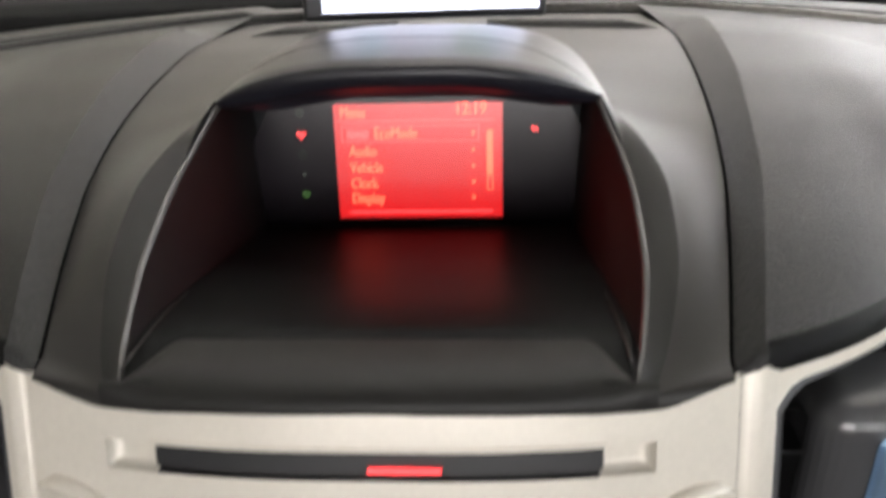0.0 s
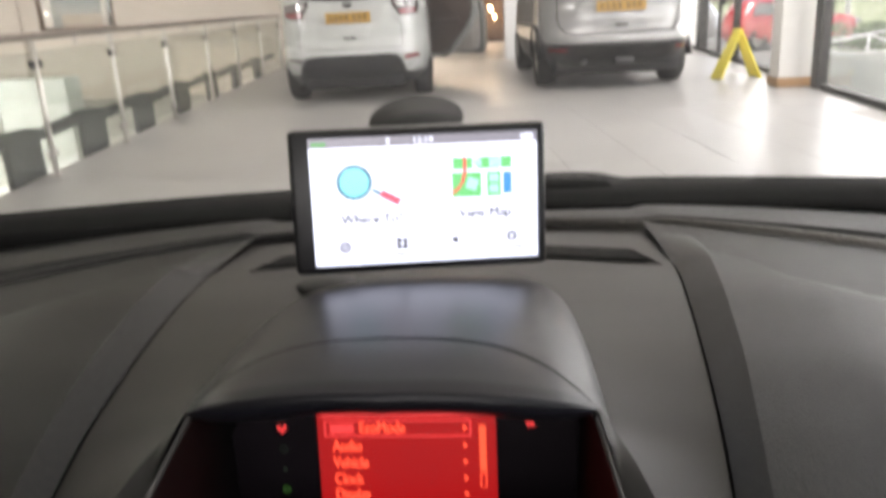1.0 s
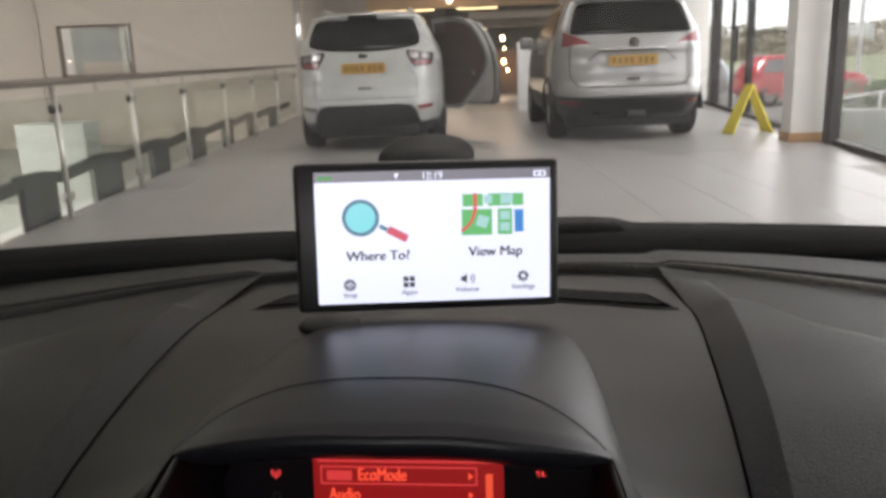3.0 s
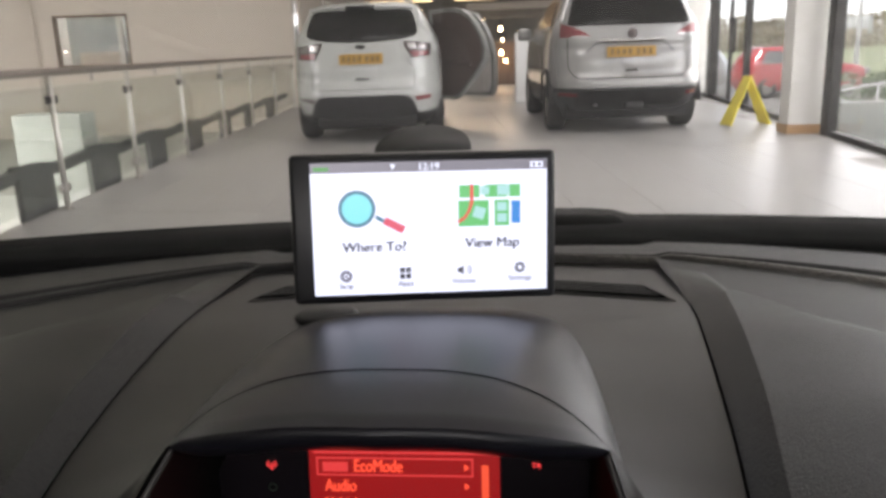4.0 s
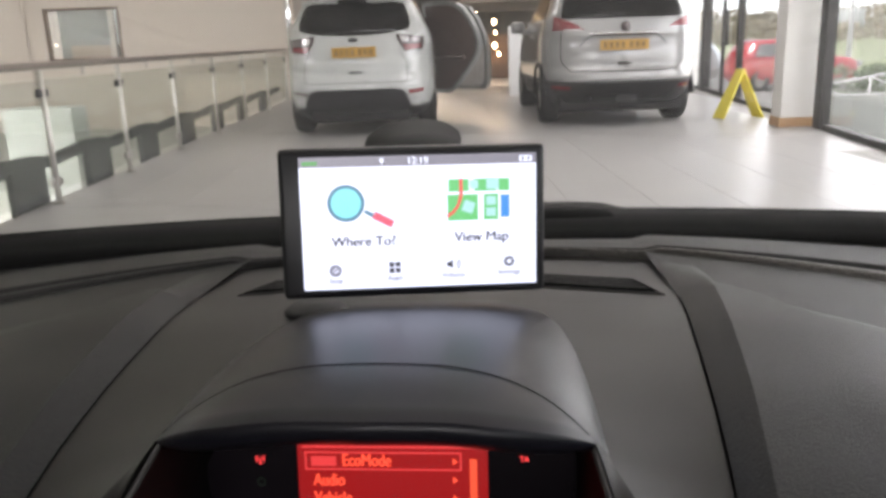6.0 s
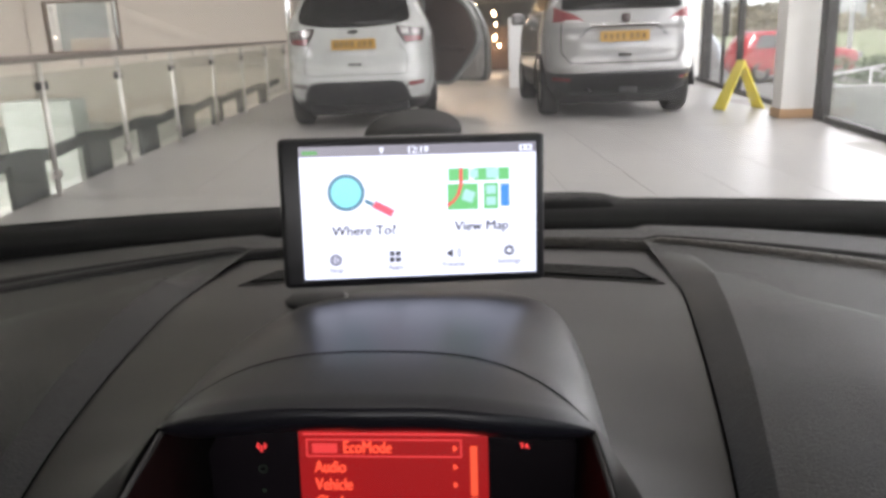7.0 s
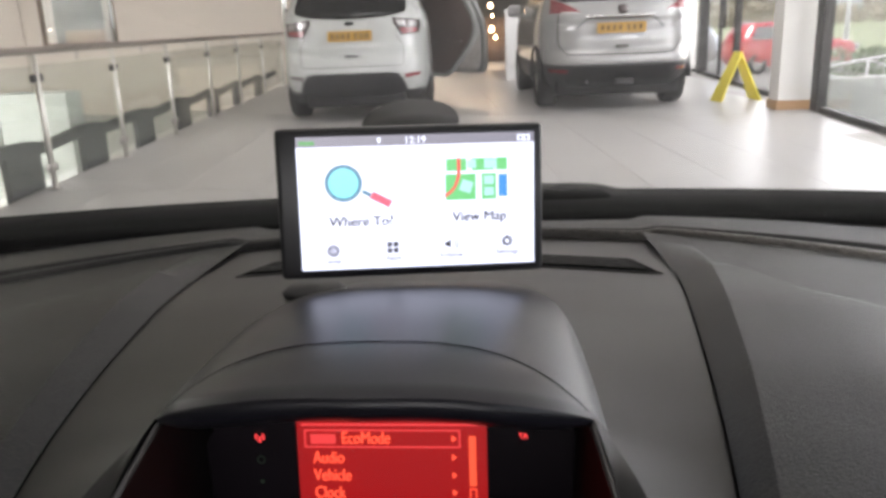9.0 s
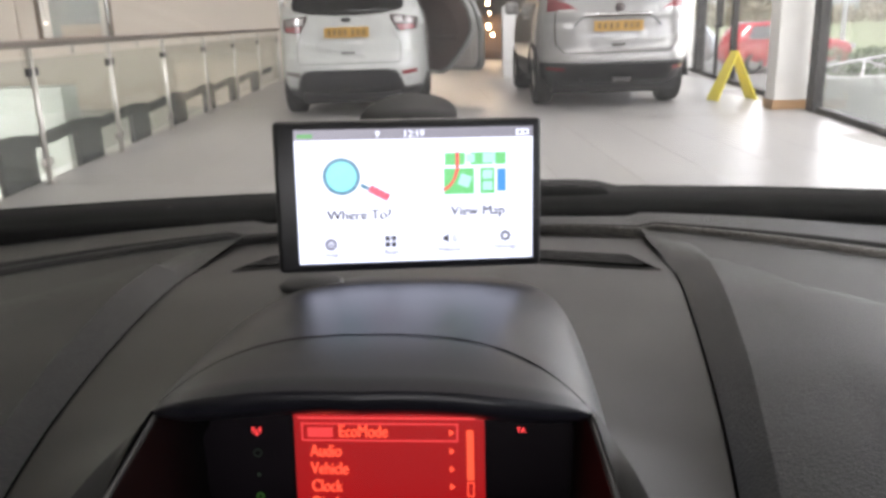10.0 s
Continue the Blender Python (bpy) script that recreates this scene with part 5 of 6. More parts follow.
class Shape:
    """A car body given by slices: height -> rear y, front y, half width, corner radius."""

    def __init__(self, slices):
        self.at = curve_through(slices)
        self.slices = slices

    def rear(self, x, z, out=0.0):
        yr, yf, hw, r = self.at(z)
        d = max(0.0, min(1.0, (abs(x) - (hw - r)) / r))
        return yr + 0.05 * (x / hw) ** 2 + r * 0.75 * (1 - math.sqrt(max(0, 1 - d ** 2.4))) - out

    def ring(self, z, n=64):
        yr, yf, hw, r = self.at(z)
        pts = []
        for k in range(n):
            a = 2 * math.pi * k / n
            c, s = math.cos(a), math.sin(a)
            e = 6.0
            q = (abs(c) ** e + abs(s) ** e) ** (-1 / e)
            pts.append((hw * q * s, (yr + yf) / 2 - (yf - yr) / 2 * q * c + 0.05 * (q * s) ** 2 * (1 if c > 0 else -1), z))
        return pts

    def side(self, y, z):
        """Half width of the body at y and z."""
        yr, yf, hw, r = self.at(z)
        c = abs((y - (yr + yf) / 2) / ((yf - yr) / 2))
        return hw * max(0.0, 1 - min(1, c) ** 6.0) ** (1 / 6.0)

    def back(self, x, z):
        yr, yf, hw, r = self.at(z)
        u = min(0.9999, abs(x) / hw)
        c = (1 - u ** 6.0) ** (1 / 6.0)
        return (yr + yf) / 2 - (yf - yr) / 2 * c + 0.05 * u * u


def patch(shape, outline, out=0.006, nx=14, nz=8):
    """A panel that lies on the rear of a body: outline gives, for k from 0 to 1 upward, z and the left and right x."""
    rows = []
    for k in spaced(0, 1, nz):
        xl, xr, zl, zr = outline(k)
        rows.append([(x, shape.back(x, z) - out, z) for x, z in zip(spaced(xl, xr, nx), spaced(zl, zr, nx))])
    return sheet(rows)


def wheel(parent, x, y, r=0.35, w=0.23):
    side = 1 if x > 0 else -1
    t = part("wheel", turned(bmesh.new(), [(r * 0.62, -w / 2), (r * 0.9, -w / 2), (r * 0.985, -w * 0.38), (r, 0), (r * 0.985, w * 0.38), (r * 0.9, w / 2), (r * 0.62, w / 2), (r * 0.55, w * 0.3), (r * 0.55, -w * 0.3), (r * 0.62, -w / 2)], 40), TYRE, parent, "black tyre on an alloy rim", at=Matrix.Translation((x, y, r)) @ pose(0, 0, 0, 0, 90))
    part("rim", turned(bmesh.new(), [(0.0, side * w * 0.36), (r * 0.15, side * w * 0.4), (r * 0.3, side * w * 0.33), (r * 0.6, side * w * 0.42)], 30), STEEL, t)


def number_plate(parent, x, z, y, tilt=0.0, w=0.52, h=0.112):
    p = part("number_plate", boxed(-w / 2, w / 2, -0.006, 0.006, -h / 2, h / 2, 0.003), PLATEYEL, parent, "yellow rear number plate", smooth=False, at=Matrix.Translation((x, y, z)) @ pose(0, 0, 0, tilt))
    for x in (-0.205, -0.142, -0.079, -0.016, 0.072, 0.135, 0.198):
        part("plate_bar", boxed(x * w / 0.52 - 0.019, x * w / 0.52 + 0.019, -0.0085, -0.006, -0.034, 0.034), PLATEMARK, p, smooth=False)


def body_of(car, shape, paint, z0, z1, n=26, name="body", label=""):
    bm = bmesh.new()
    vs = loft(bm, [shape.ring(z) for z in spaced(z0, z1, n)], True)
    bm.faces.new(vs[-1])
    bm.faces.new(vs[0][::-1])
    return part(name, bm, paint, car, label)


def mirrored(s, outline):
    """The outline for the side s of a body: given for the +x side, turned over for the other."""
    def turned_over(k):
        xl, xr, zl, zr = outline(k)
        return (xl, xr, zl, zr) if s > 0 else (-xr, -xl, zr, zl)
    return turned_over


def width_patch(shape, knots, z0, z1, out, mid=0.0, nx=28, nz=26):
    """A panel on the rear of a body whose half width follows the height."""
    half = curve_through(knots)
    return patch(shape, lambda k: (mid - half(z0 + (z1 - z0) * k), mid + half(z0 + (z1 - z0) * k), z0 + (z1 - z0) * k, z0 + (z1 - z0) * k), out, nx, nz)


def gap_line(shape, points, w=0.010, out=0.004):
    """A panel gap along points (x, z) on the rear of a body."""
    path = []
    for (x0, z0), (x1, z1) in zip(points[:-1], points[1:]):
        path += [(x0 + (x1 - x0) * k / 8, z0 + (z1 - z0) * k / 8) for k in range(8)]
    path.append(points[-1])
    rows = []
    for i, (x, z) in enumerate(path):
        a, b = path[max(i - 1, 0)], path[min(i + 1, len(path) - 1)]
        d = Vector((b[0] - a[0], b[1] - a[1])).normalized()
        rows.append([(x + q * -d.y * w / 2, shape.back(x + q * -d.y * w / 2, z + q * d.x * w / 2) - out, z + q * d.x * w / 2) for q in (-1, 1)])
    return sheet(rows)


# white crossover with its doors open
crossover = thing("crossover_car", pose(-0.90, 10.36, 0, 0, 0, -1.0) @ Matrix.Diagonal((1.085, 1.06, 1.058, 1)), "white crossover car with two side doors standing open", "car")
sh = Shape([(0.22, 0.28, 4.2, 0.80, 0.2), (0.36, 0.10, 4.36, 0.885, 0.2), (0.44, 0.05, 4.40, 0.91, 0.2), (0.60, 0.0, 4.45, 0.93, 0.2), (0.66, 0.005, 4.46, 0.932, 0.2), (0.72, 0.03, 4.46, 0.932, 0.2), (0.80, 0.058, 4.46, 0.93, 0.2), (0.90, 0.052, 4.42, 0.925, 0.2), (1.00, 0.068, 4.30, 0.92, 0.2), (1.10, 0.085, 3.6, 0.912, 0.2), (1.20, 0.10, 3.3, 0.90, 0.2), (1.28, 0.125, 3.15, 0.875, 0.2), (1.40, 0.19, 2.95, 0.815, 0.2), (1.52, 0.27, 2.7, 0.755, 0.2), (1.60, 0.315, 2.5, 0.705, 0.2), (1.655, 0.34, 2.3, 0.655, 0.2), (1.685, 0.42, 2.15, 0.59, 0.2), (1.71, 0.60, 1.95, 0.48, 0.2)])
MIDX = -0.015
body_of(crossover, sh, CARWHITE, 0.362, 1.71, 54, label="glossy white body")
body_of(crossover, sh, CLADDING, 0.22, 0.366, 6, "underbody", "dark underbody")
part("rear_window", width_patch(sh, [(1.220, 0.12), (1.232, 0.36), (1.255, 0.52), (1.283, 0.625), (1.315, 0.657), (1.36, 0.660), (1.45, 0.642), (1.52, 0.618), (1.570, 0.595), (1.592, 0.565), (1.602, 0.48)], 1.220, 1.602, 0.008, MIDX), PRIVACY, crossover, "dark rear window with rounded corners")
part("roof_spoiler", sheet([[(MIDX + 0.615 * u, 0.235 + 0.07 * u * u + d, 1.648 - 0.035 * u * u + dz) for u in spaced(-1, 1, 25)] for d, dz in ((0.16, 0.034), (0.03, 0.022), (0.0, 0.010), (-0.01, -0.004), (0.01, -0.018), (0.10, -0.016))]), CARWHITE, crossover, "white roof spoiler")
part("brake_light", boxed(MIDX - 0.175, MIDX + 0.165, 0.205, 0.26, 1.600, 1.652, 0.010, 3), PRIVACY, crossover, "dark high brake light")
for s in (-1, 1):
    part("roof_rail", tubed([(s * 0.50, 0.55, 1.66), (s * 0.525, 0.66, 1.735), (s * 0.53, 1.9, 1.755), (s * 0.5, 2.1, 1.70)], 0.022, 8), STEEL, crossover)
    lampb = part("tail_lamp", patch(sh, mirrored(s, lambda k: (0.575 - 0.092 * min(1, k * 1.35), 0.782 + 0.02 * math.sin(2.2 * k), 1.018 + 0.208 * k, 1.040 + 0.148 * k)), 0.012, 14, 10), SMOKED, crossover, "red and clear tail lamp")
    part("clear_lens", patch(sh, mirrored(s, lambda k: (0.545 - 0.025 * k, 0.630 - 0.010 * k, 1.128 + 0.072 * k, 1.130 + 0.070 * k)), 0.018, 8, 5), LAMPCLEAR, lampb)
    part("smoke_lens", patch(sh, mirrored(s, lambda k: (0.675 - 0.010 * k, 0.755, 1.122 + 0.060 * k, 1.118 + 0.052 * k)), 0.017, 8, 5), LAMPGREY, lampb)
    part("red_lens", patch(sh, mirrored(s, lambda k: (0.590 - 0.030 * k, 0.765, 1.030 + 0.070 * k, 1.050 + 0.050 * k)), 0.018, 8, 4), LAMPRED, lampb, "red lower lens")
    part("bumper_reflector", patch(sh, mirrored(s, lambda k: (0.615 - 0.015 * k, 0.775 + 0.01 * k, 0.512 + 0.052 * k, 0.535 + 0.045 * k)), 0.010, 8, 4), LAMPRED if s > 0 else LAMPGREY, crossover, "slim bumper reflector")
    part("quarter_window", sheet([[(s * (sh.side(y, z) + 0.006), y, z) for y in spaced(0.60 + 0.75 * (z - 1.25), 1.25 + 0.15 * (z - 1.25), 10)] for z in spaced(1.26, 1.57, 8)]), PRIVACY, crossover, "dark quarter window")
    part("side_window", sheet([[(s * (sh.side(y, z) + 0.006), y, z) for y in spaced(1.36 + 0.1 * (z - 1.25), 2.95 - 1.7 * (z - 1.25), 14)] for z in spaced(1.25, 1.57, 8)]), PRIVACY, crossover, "dark side window")
    part("bumper_crease", gap_line(sh, [(MIDX + s * 0.52, 0.585), (MIDX + s * 0.60, 0.50), (MIDX + s * 0.635, 0.37)], 0.016, 0.013), SHUTLINE, crossover)
    for wy in (1.02, 3.62):
        wheel(crossover, s * 0.80, wy)
part("lower_cladding", width_patch(sh, [(0.30, 0.66), (0.37, 0.635), (0.45, 0.605), (0.53, 0.565), (0.572, 0.515), (0.590, 0.46)], 0.30, 0.590, 0.012, MIDX), CLADDING, crossover, "dark bumper insert")
part("rear_apron", boxed(-0.60, 0.60, 0.16, 3.6, 0.18, 0.36, 0.03), BLACK, crossover)
number_plate(crossover, MIDX - 0.008, 1.026, 0.042, -5, 0.52, 0.122)
badge = disc(0, 0, 0.062, 24, 0.42)
bmesh.ops.translate(badge, verts=badge.verts, vec=(MIDX - 0.012, sh.back(0, 1.168) - 0.012, 1.168))
part("badge", badge, PRIVACY, crossover, "dark oval badge")
part("tailgate_handle", boxed(MIDX - 0.085, MIDX + 0.075, 0.030, 0.075, 0.772, 0.802, 0.008), SHUTLINE, crossover)
part("wiper", tubed([(0.0, sh.back(0, 1.24) - 0.02, 1.245), (-0.17, sh.back(-0.17, 1.26) - 0.025, 1.262), (-0.34, sh.back(-0.34, 1.27) - 0.02, 1.275)], 0.008, 6), BLACK, crossover)
part("tailgate_gap", gap_line(sh, [(MIDX - 0.53, 1.02), (MIDX - 0.61, 0.90), (MIDX - 0.61, 0.70), (MIDX - 0.58, 0.665), (MIDX + 0.58, 0.665), (MIDX + 0.61, 0.70), (MIDX + 0.61, 0.90), (MIDX + 0.53, 1.02)], 0.008), SHUTLINE, crossover)


def car_door(parent, y, turn, width, outline, trim_paint, z0=0.38, z1=1.66):
    """A side door swung open on its front hinge at y; outline runs from the hinge's foot round to its head."""
    m = Matrix.Translation((0.90, y, 0)) @ pose(0, 0, 0, 0, 0, turn)
    # local: the door runs from the hinge towards -y, its outer face looks to +x
    outline = [(-width * a, z0 + (z1 - z0) * b) for a, b in outline]
    lean = lambda z: -0.30 * max(0, z - 1.05) ** 1.2
    cz, cy = (z0 + z1) / 2, -width * 0.42
    sized = lambda q: [(cy + (yy - cy) * q, cz + (z - cz) * (q + 0.02)) for yy, z in outline]
    bm = bmesh.new()
    ring0 = [bm.verts.new((0.045 + lean(z), yy, z)) for yy, z in outline]
    ring1 = [bm.verts.new((-0.03 + lean(z), yy, z)) for yy, z in outline]
    bm.faces.new(ring0)
    for i in range(len(outline)):
        j = (i + 1) % len(outline)
        bm.faces.new((ring0[i], ring1[i], ring1[j], ring0[j]))
    loft(bm, [[(-0.03 + lean(z), yy, z) for yy, z in outline], [(-0.0308 + lean(z), yy, z) for yy, z in sized(0.895)]], True)
    d = part("side_door", bm, CARWHITE, parent, "open white side door showing its inner trim", smooth=False, at=m)
    bm = bmesh.new()
    rows = [[(-0.031 + lean(z), yy, z) for yy, z in sized(0.90)], [(-0.040 + lean(z), yy, z) for yy, z in sized(0.86)]]
    vs = loft(bm, rows, True)
    bm.faces.new(vs[1])
    bmesh.ops.triangulate(bm, faces=[f for f in bm.faces if len(f.verts) > 4])
    part("inner_trim", bm, trim_paint, d, "inner door trim", smooth=False)
    rim_ = bmesh.new()
    loop = sized(0.94)
    tube(rim_, [(-0.034 + lean(z), yy, z) for yy, z in loop[1:]], 0.007, 8)
    part("door_seal", rim_, CLADDING, d)
    part("armrest", box(bmesh.new(), -0.11, -0.036, -width * 0.75, -width * 0.2, 0.86, 0.93, 0.02), DOORTRIM, d)
    part("pull_handle", tubed([(-0.05, -width * 0.32, 1.02), (-0.08, -width * 0.36, 1.04), (-0.05, -width * 0.42, 1.02)], 0.012, 8), STEEL, d)
    return d


REAR_DOOR = [(0, 0), (0.30, 0.0), (0.44, 0.05), (0.60, 0.15), (0.76, 0.26), (0.90, 0.37), (0.98, 0.47), (1.0, 0.56), (0.98, 0.68), (0.92, 0.80), (0.82, 0.91), (0.70, 0.97), (0.52, 1.0), (0.25, 1.0), (0.0, 0.99)]
FRONT_DOOR = [(0, 0), (0.90, 0.0), (0.97, 0.03), (1.0, 0.12), (1.0, 0.46), (0.97, 0.62), (0.90, 0.82), (0.80, 0.95), (0.62, 1.0), (0.42, 0.97), (0.15, 0.75), (0.0, 0.57)]
car_door(crossover, 2.30, 40, 1.0, REAR_DOOR, DOORTRIM)
car_door(crossover, 3.35, 45, 1.14, FRONT_DOOR, DOORGREY)

# pearl white sport utility car
utility = thing("utility_car", pose(2.56, 10.36, 0, 0, 0, -1.5) @ Matrix.Diagonal((1.115, 1.06, 1.058, 1)), "pearl white sport utility car seen from behind", "car")
su = Shape([(0.24, 0.32, 4.2, 0.80, 0.2), (0.40, 0.14, 4.4, 0.88, 0.2), (0.52, 0.04, 4.5, 0.905, 0.2), (0.60, 0.0, 4.55, 0.915, 0.2), (0.66, 0.0, 4.58, 0.92, 0.2), (0.70, 0.02, 4.58, 0.922, 0.2), (0.76, 0.05, 4.58, 0.925, 0.2), (0.86, 0.045, 4.54, 0.925, 0.2), (0.97, 0.055, 4.5, 0.922, 0.2), (1.06, 0.085, 4.4, 0.918, 0.2), (1.12, 0.065, 4.3, 0.912, 0.2), (1.18, 0.075, 4.0, 0.905, 0.2), (1.28, 0.095, 3.5, 0.885, 0.2), (1.36, 0.12, 3.3, 0.86, 0.2), (1.44, 0.16, 3.1, 0.825, 0.2), (1.58, 0.25, 2.8, 0.765, 0.2), (1.70, 0.33, 2.55, 0.71, 0.2), (1.76, 0.37, 2.3, 0.665, 0.2), (1.80, 0.58, 2.0, 0.55, 0.2)])
MIDU = -0.03
body_of(utility, su, CARPEARL, 0.575, 1.80, 54, label="pearl white body")
body_of(utility, su, CLADDING, 0.30, 0.580, 8, "lower_body", "dark lower bumper and sills")
part("rear_window", width_patch(su, [(1.318, 0.62), (1.330, 0.685), (1.36, 0.692), (1.45, 0.672), (1.58, 0.635), (1.66, 0.605), (1.695, 0.57), (1.708, 0.50)], 1.318, 1.708, 0.008, MIDU), PRIVACY, utility, "dark rear window")
part("roof_spoiler", sheet([[(MIDU + 0.64 * u, 0.23 + 0.06 * u * u + d, 1.757 - 0.025 * u * u + dz) for u in spaced(-1, 1, 21)] for d, dz in ((0.14, 0.034), (0.0, 0.018), (-0.02, 0.0), (0.0, -0.018), (0.10, -0.012))]), CARPEARL, utility, "pearl white roof spoiler")
for s in (-1, 1):
    lampb = part("tail_lamp", patch(su, mirrored(s, lambda k: (0.49 + 0.11 * k ** 1.5, 0.815 - 0.02 * k, 1.185 + 0.085 * k, 1.190 + 0.175 * k)), 0.014, 14, 8), LAMPRED, utility, "red and clear tail lamp")
    part("clear_lens", patch(su, mirrored(s, lambda k: (0.50 + 0.02 * k, 0.70, 1.172 + 0.034 * k, 1.172 + 0.036 * k)), 0.019, 8, 4), LAMPCLEAR, lampb)
    part("side_window", sheet([[(s * (su.side(y, z) + 0.006), y, z) for y in spaced(0.75 + 0.9 * (z - 1.35), 3.0 - 1.2 * (z - 1.35), 16)] for z in spaced(1.34, 1.66, 8)]), PRIVACY, utility, "dark side windows")
    part("reflector", patch(su, mirrored(s, lambda k: (0.63, 0.82, 0.475 + 0.04 * k, 0.485 + 0.04 * k)), 0.012, 6, 3), LAMPRED, utility)
    part("wheel_arch", tubed([(s * 0.90, 0.98 + 0.44 * math.cos(a), 0.36 + 0.42 * math.sin(a)) for a in spaced(0.0, math.pi, 12)], 0.035, 8), CLADDING, utility)
    part("door_handle", tubed([(s * 0.93, 1.5, 1.12), (s * 0.95, 1.6, 1.12), (s * 0.93, 1.72, 1.12)], 0.014, 8), CHROME, utility)
    part("window_trim", tubed([(s * (su.side(y, 1.325) + 0.012), y, 1.325) for y in spaced(0.7, 3.0, 12)], 0.014, 8), CHROME, utility, "chrome strip under the side windows")
    part("side_mirror", box(bmesh.new(), s * 1.0 - 0.1, s * 1.0 + 0.1, 2.95, 3.1, 1.18, 1.36, 0.05, 3), CARPEARL, utility, "pearl white side mirror")
    part("roof_rail", tubed([(s * 0.60, 0.6, 1.77), (s * 0.62, 0.75, 1.835), (s * 0.61, 2.0, 1.85), (s * 0.58, 2.2, 1.79)], 0.022, 8), STEEL, utility)
    for wy in (1.0, 3.7):
        wheel(utility, s * 0.79, wy, 0.36, 0.235)
    # slanting shadow lines of the plate's recess
    part("recess_edge", gap_line(su, [(MIDU + s * 0.36, 1.120), (MIDU + s * 0.42, 1.085), (MIDU + s * 0.50, 1.000)], 0.030, 0.004), SHUTLINE, utility)
    part("tailgate_crease", patch(su, mirrored(s, lambda k: (0.40 + 0.03 * k, 0.70, 0.875 + 0.018 * k, 0.965 + 0.02 * k)), 0.014, 12, 4), CARPEARL, utility)
part("plate_recess", width_patch(su, [(0.93, 0.50), (1.0, 0.47), (1.09, 0.40), (1.105, 0.36)], 0.93, 1.105, 0.003, MIDU, 16, 6), CARPEARL, utility, "recess for the plate")
part("chrome_brow", sheet([[(MIDU + 0.39 * u, su.back(0.39 * u, 1.14) - 0.022 + d, z) for u in spaced(-1, 1, 17)] for d, z in ((0.02, 1.158), (0.0, 1.150), (-0.002, 1.136), (0.02, 1.124))]), CHROME, utility, "chrome strip over the plate")
part("brow_shadow", sheet([[(MIDU + 0.37 * u, su.back(0.37 * u, 1.115) - 0.004, z) for u in spaced(-1, 1, 17)] for z in (1.124, 1.106)]), PLATEINK, utility)
number_plate(utility, MIDU + 0.005, 1.003, 0.026, -3, 0.56, 0.122)
part("badge", turned(bmesh.new(), [(0.0, 0.02), (0.045, 0.018), (0.058, 0.0)], 24, Matrix.Translation((MIDU + 0.02, 0.062, 1.215)) @ pose(0, 0, 0, 90)), SMOKED, utility, "round badge")
part("tailgate_handle", boxed(MIDU - 0.062, MIDU + 0.085, 0.015, 0.06, 0.768, 0.800, 0.006), PLATEINK, utility)
part("tailgate_gap", gap_line(su, [(MIDU - 0.70, 1.16), (MIDU - 0.705, 0.85), (MIDU - 0.69, 0.80), (MIDU - 0.60, 0.695), (MIDU + 0.60, 0.695), (MIDU + 0.69, 0.80), (MIDU + 0.705, 0.85), (MIDU + 0.70, 1.16)], 0.013), PLATEINK, utility)
part("wiper", tubed([(0.0, su.back(0, 1.36) - 0.02, 1.36), (-0.18, su.back(-0.18, 1.38) - 0.025, 1.38), (-0.36, su.back(-0.36, 1.39) - 0.02, 1.39)], 0.008, 6), BLACK, utility)
part("bumper_insert", width_patch(su, [(0.35, 0.60), (0.42, 0.62), (0.50, 0.58), (0.53, 0.50)], 0.35, 0.53, 0.014, MIDU, 20, 6), BLACK, utility, "black lower bumper insert")
part("tow_mount", boxed(-0.08, 0.14, 0.04, 0.3, 0.32, 0.40, 0.015), CLADDING, utility)
part("exhaust", tubed([(-0.42, 0.08, 0.36), (-0.42, 0.35, 0.36)], 0.035, 12), CLADDING, utility)
part("underbody", boxed(-0.74, 0.74, 0.35, 4.2, 0.18, 0.40, 0.03), BLACK, utility, "dark underbody")

# red car on the forecourt
redcar = thing("red_car", pose(8.95, 24.0, GROUND_Z + 0.01, 0, 0, -90) @ Matrix.Diagonal((1, 0.87, 1, 1)), "red hatchback car parked on the forecourt outside", "car")
sr = Shape([(0.2, 0.15, 4.0, 0.78, 0.2), (0.35, 0.05, 4.15, 0.84, 0.2), (0.5, 0.0, 4.2, 0.87, 0.2), (0.65, 0.02, 4.2, 0.87, 0.2), (0.8, 0.06, 4.1, 0.865, 0.2), (0.88, 0.08, 3.9, 0.86, 0.2), (0.97, 0.12, 3.2, 0.84, 0.2), (1.1, 0.2, 2.95, 0.79, 0.2), (1.35, 0.42, 2.4, 0.69, 0.2), (1.43, 0.5, 2.15, 0.63, 0.2), (1.46, 0.7, 1.95, 0.52, 0.2)])
body_of(redcar, sr, CARRED, 0.22, 1.46, 30, label="glossy red body")
for s in (-1, 1):
    part("side_window", sheet([[(s * (sr.side(y, z) + 0.006), y, z) for y in spaced(0.5 + 0.6 * (z - 0.97), 2.95 - 1.4 * (z - 0.97), 18)] for z in spaced(0.98, 1.34, 6)]), CARGLASS, redcar, "side windows")
    part("head_lamp", boxed(s * 0.62 - 0.16, s * 0.62 + 0.16, 4.02, 4.16, 0.62, 0.78, 0.03), LAMPCLEAR, redcar)
    for wy in (0.75, 3.35):
        wheel(redcar, s * 0.75, wy, 0.31, 0.2)
silvercar = thing("silver_car", pose(9.9, 27.0, GROUND_Z + 0.01, 0, 0, 62), "pale silver car beyond the glazed door", "car")
body_of(silvercar, sr, CARPEARL, 0.22, 1.46, 30, label="silver body")
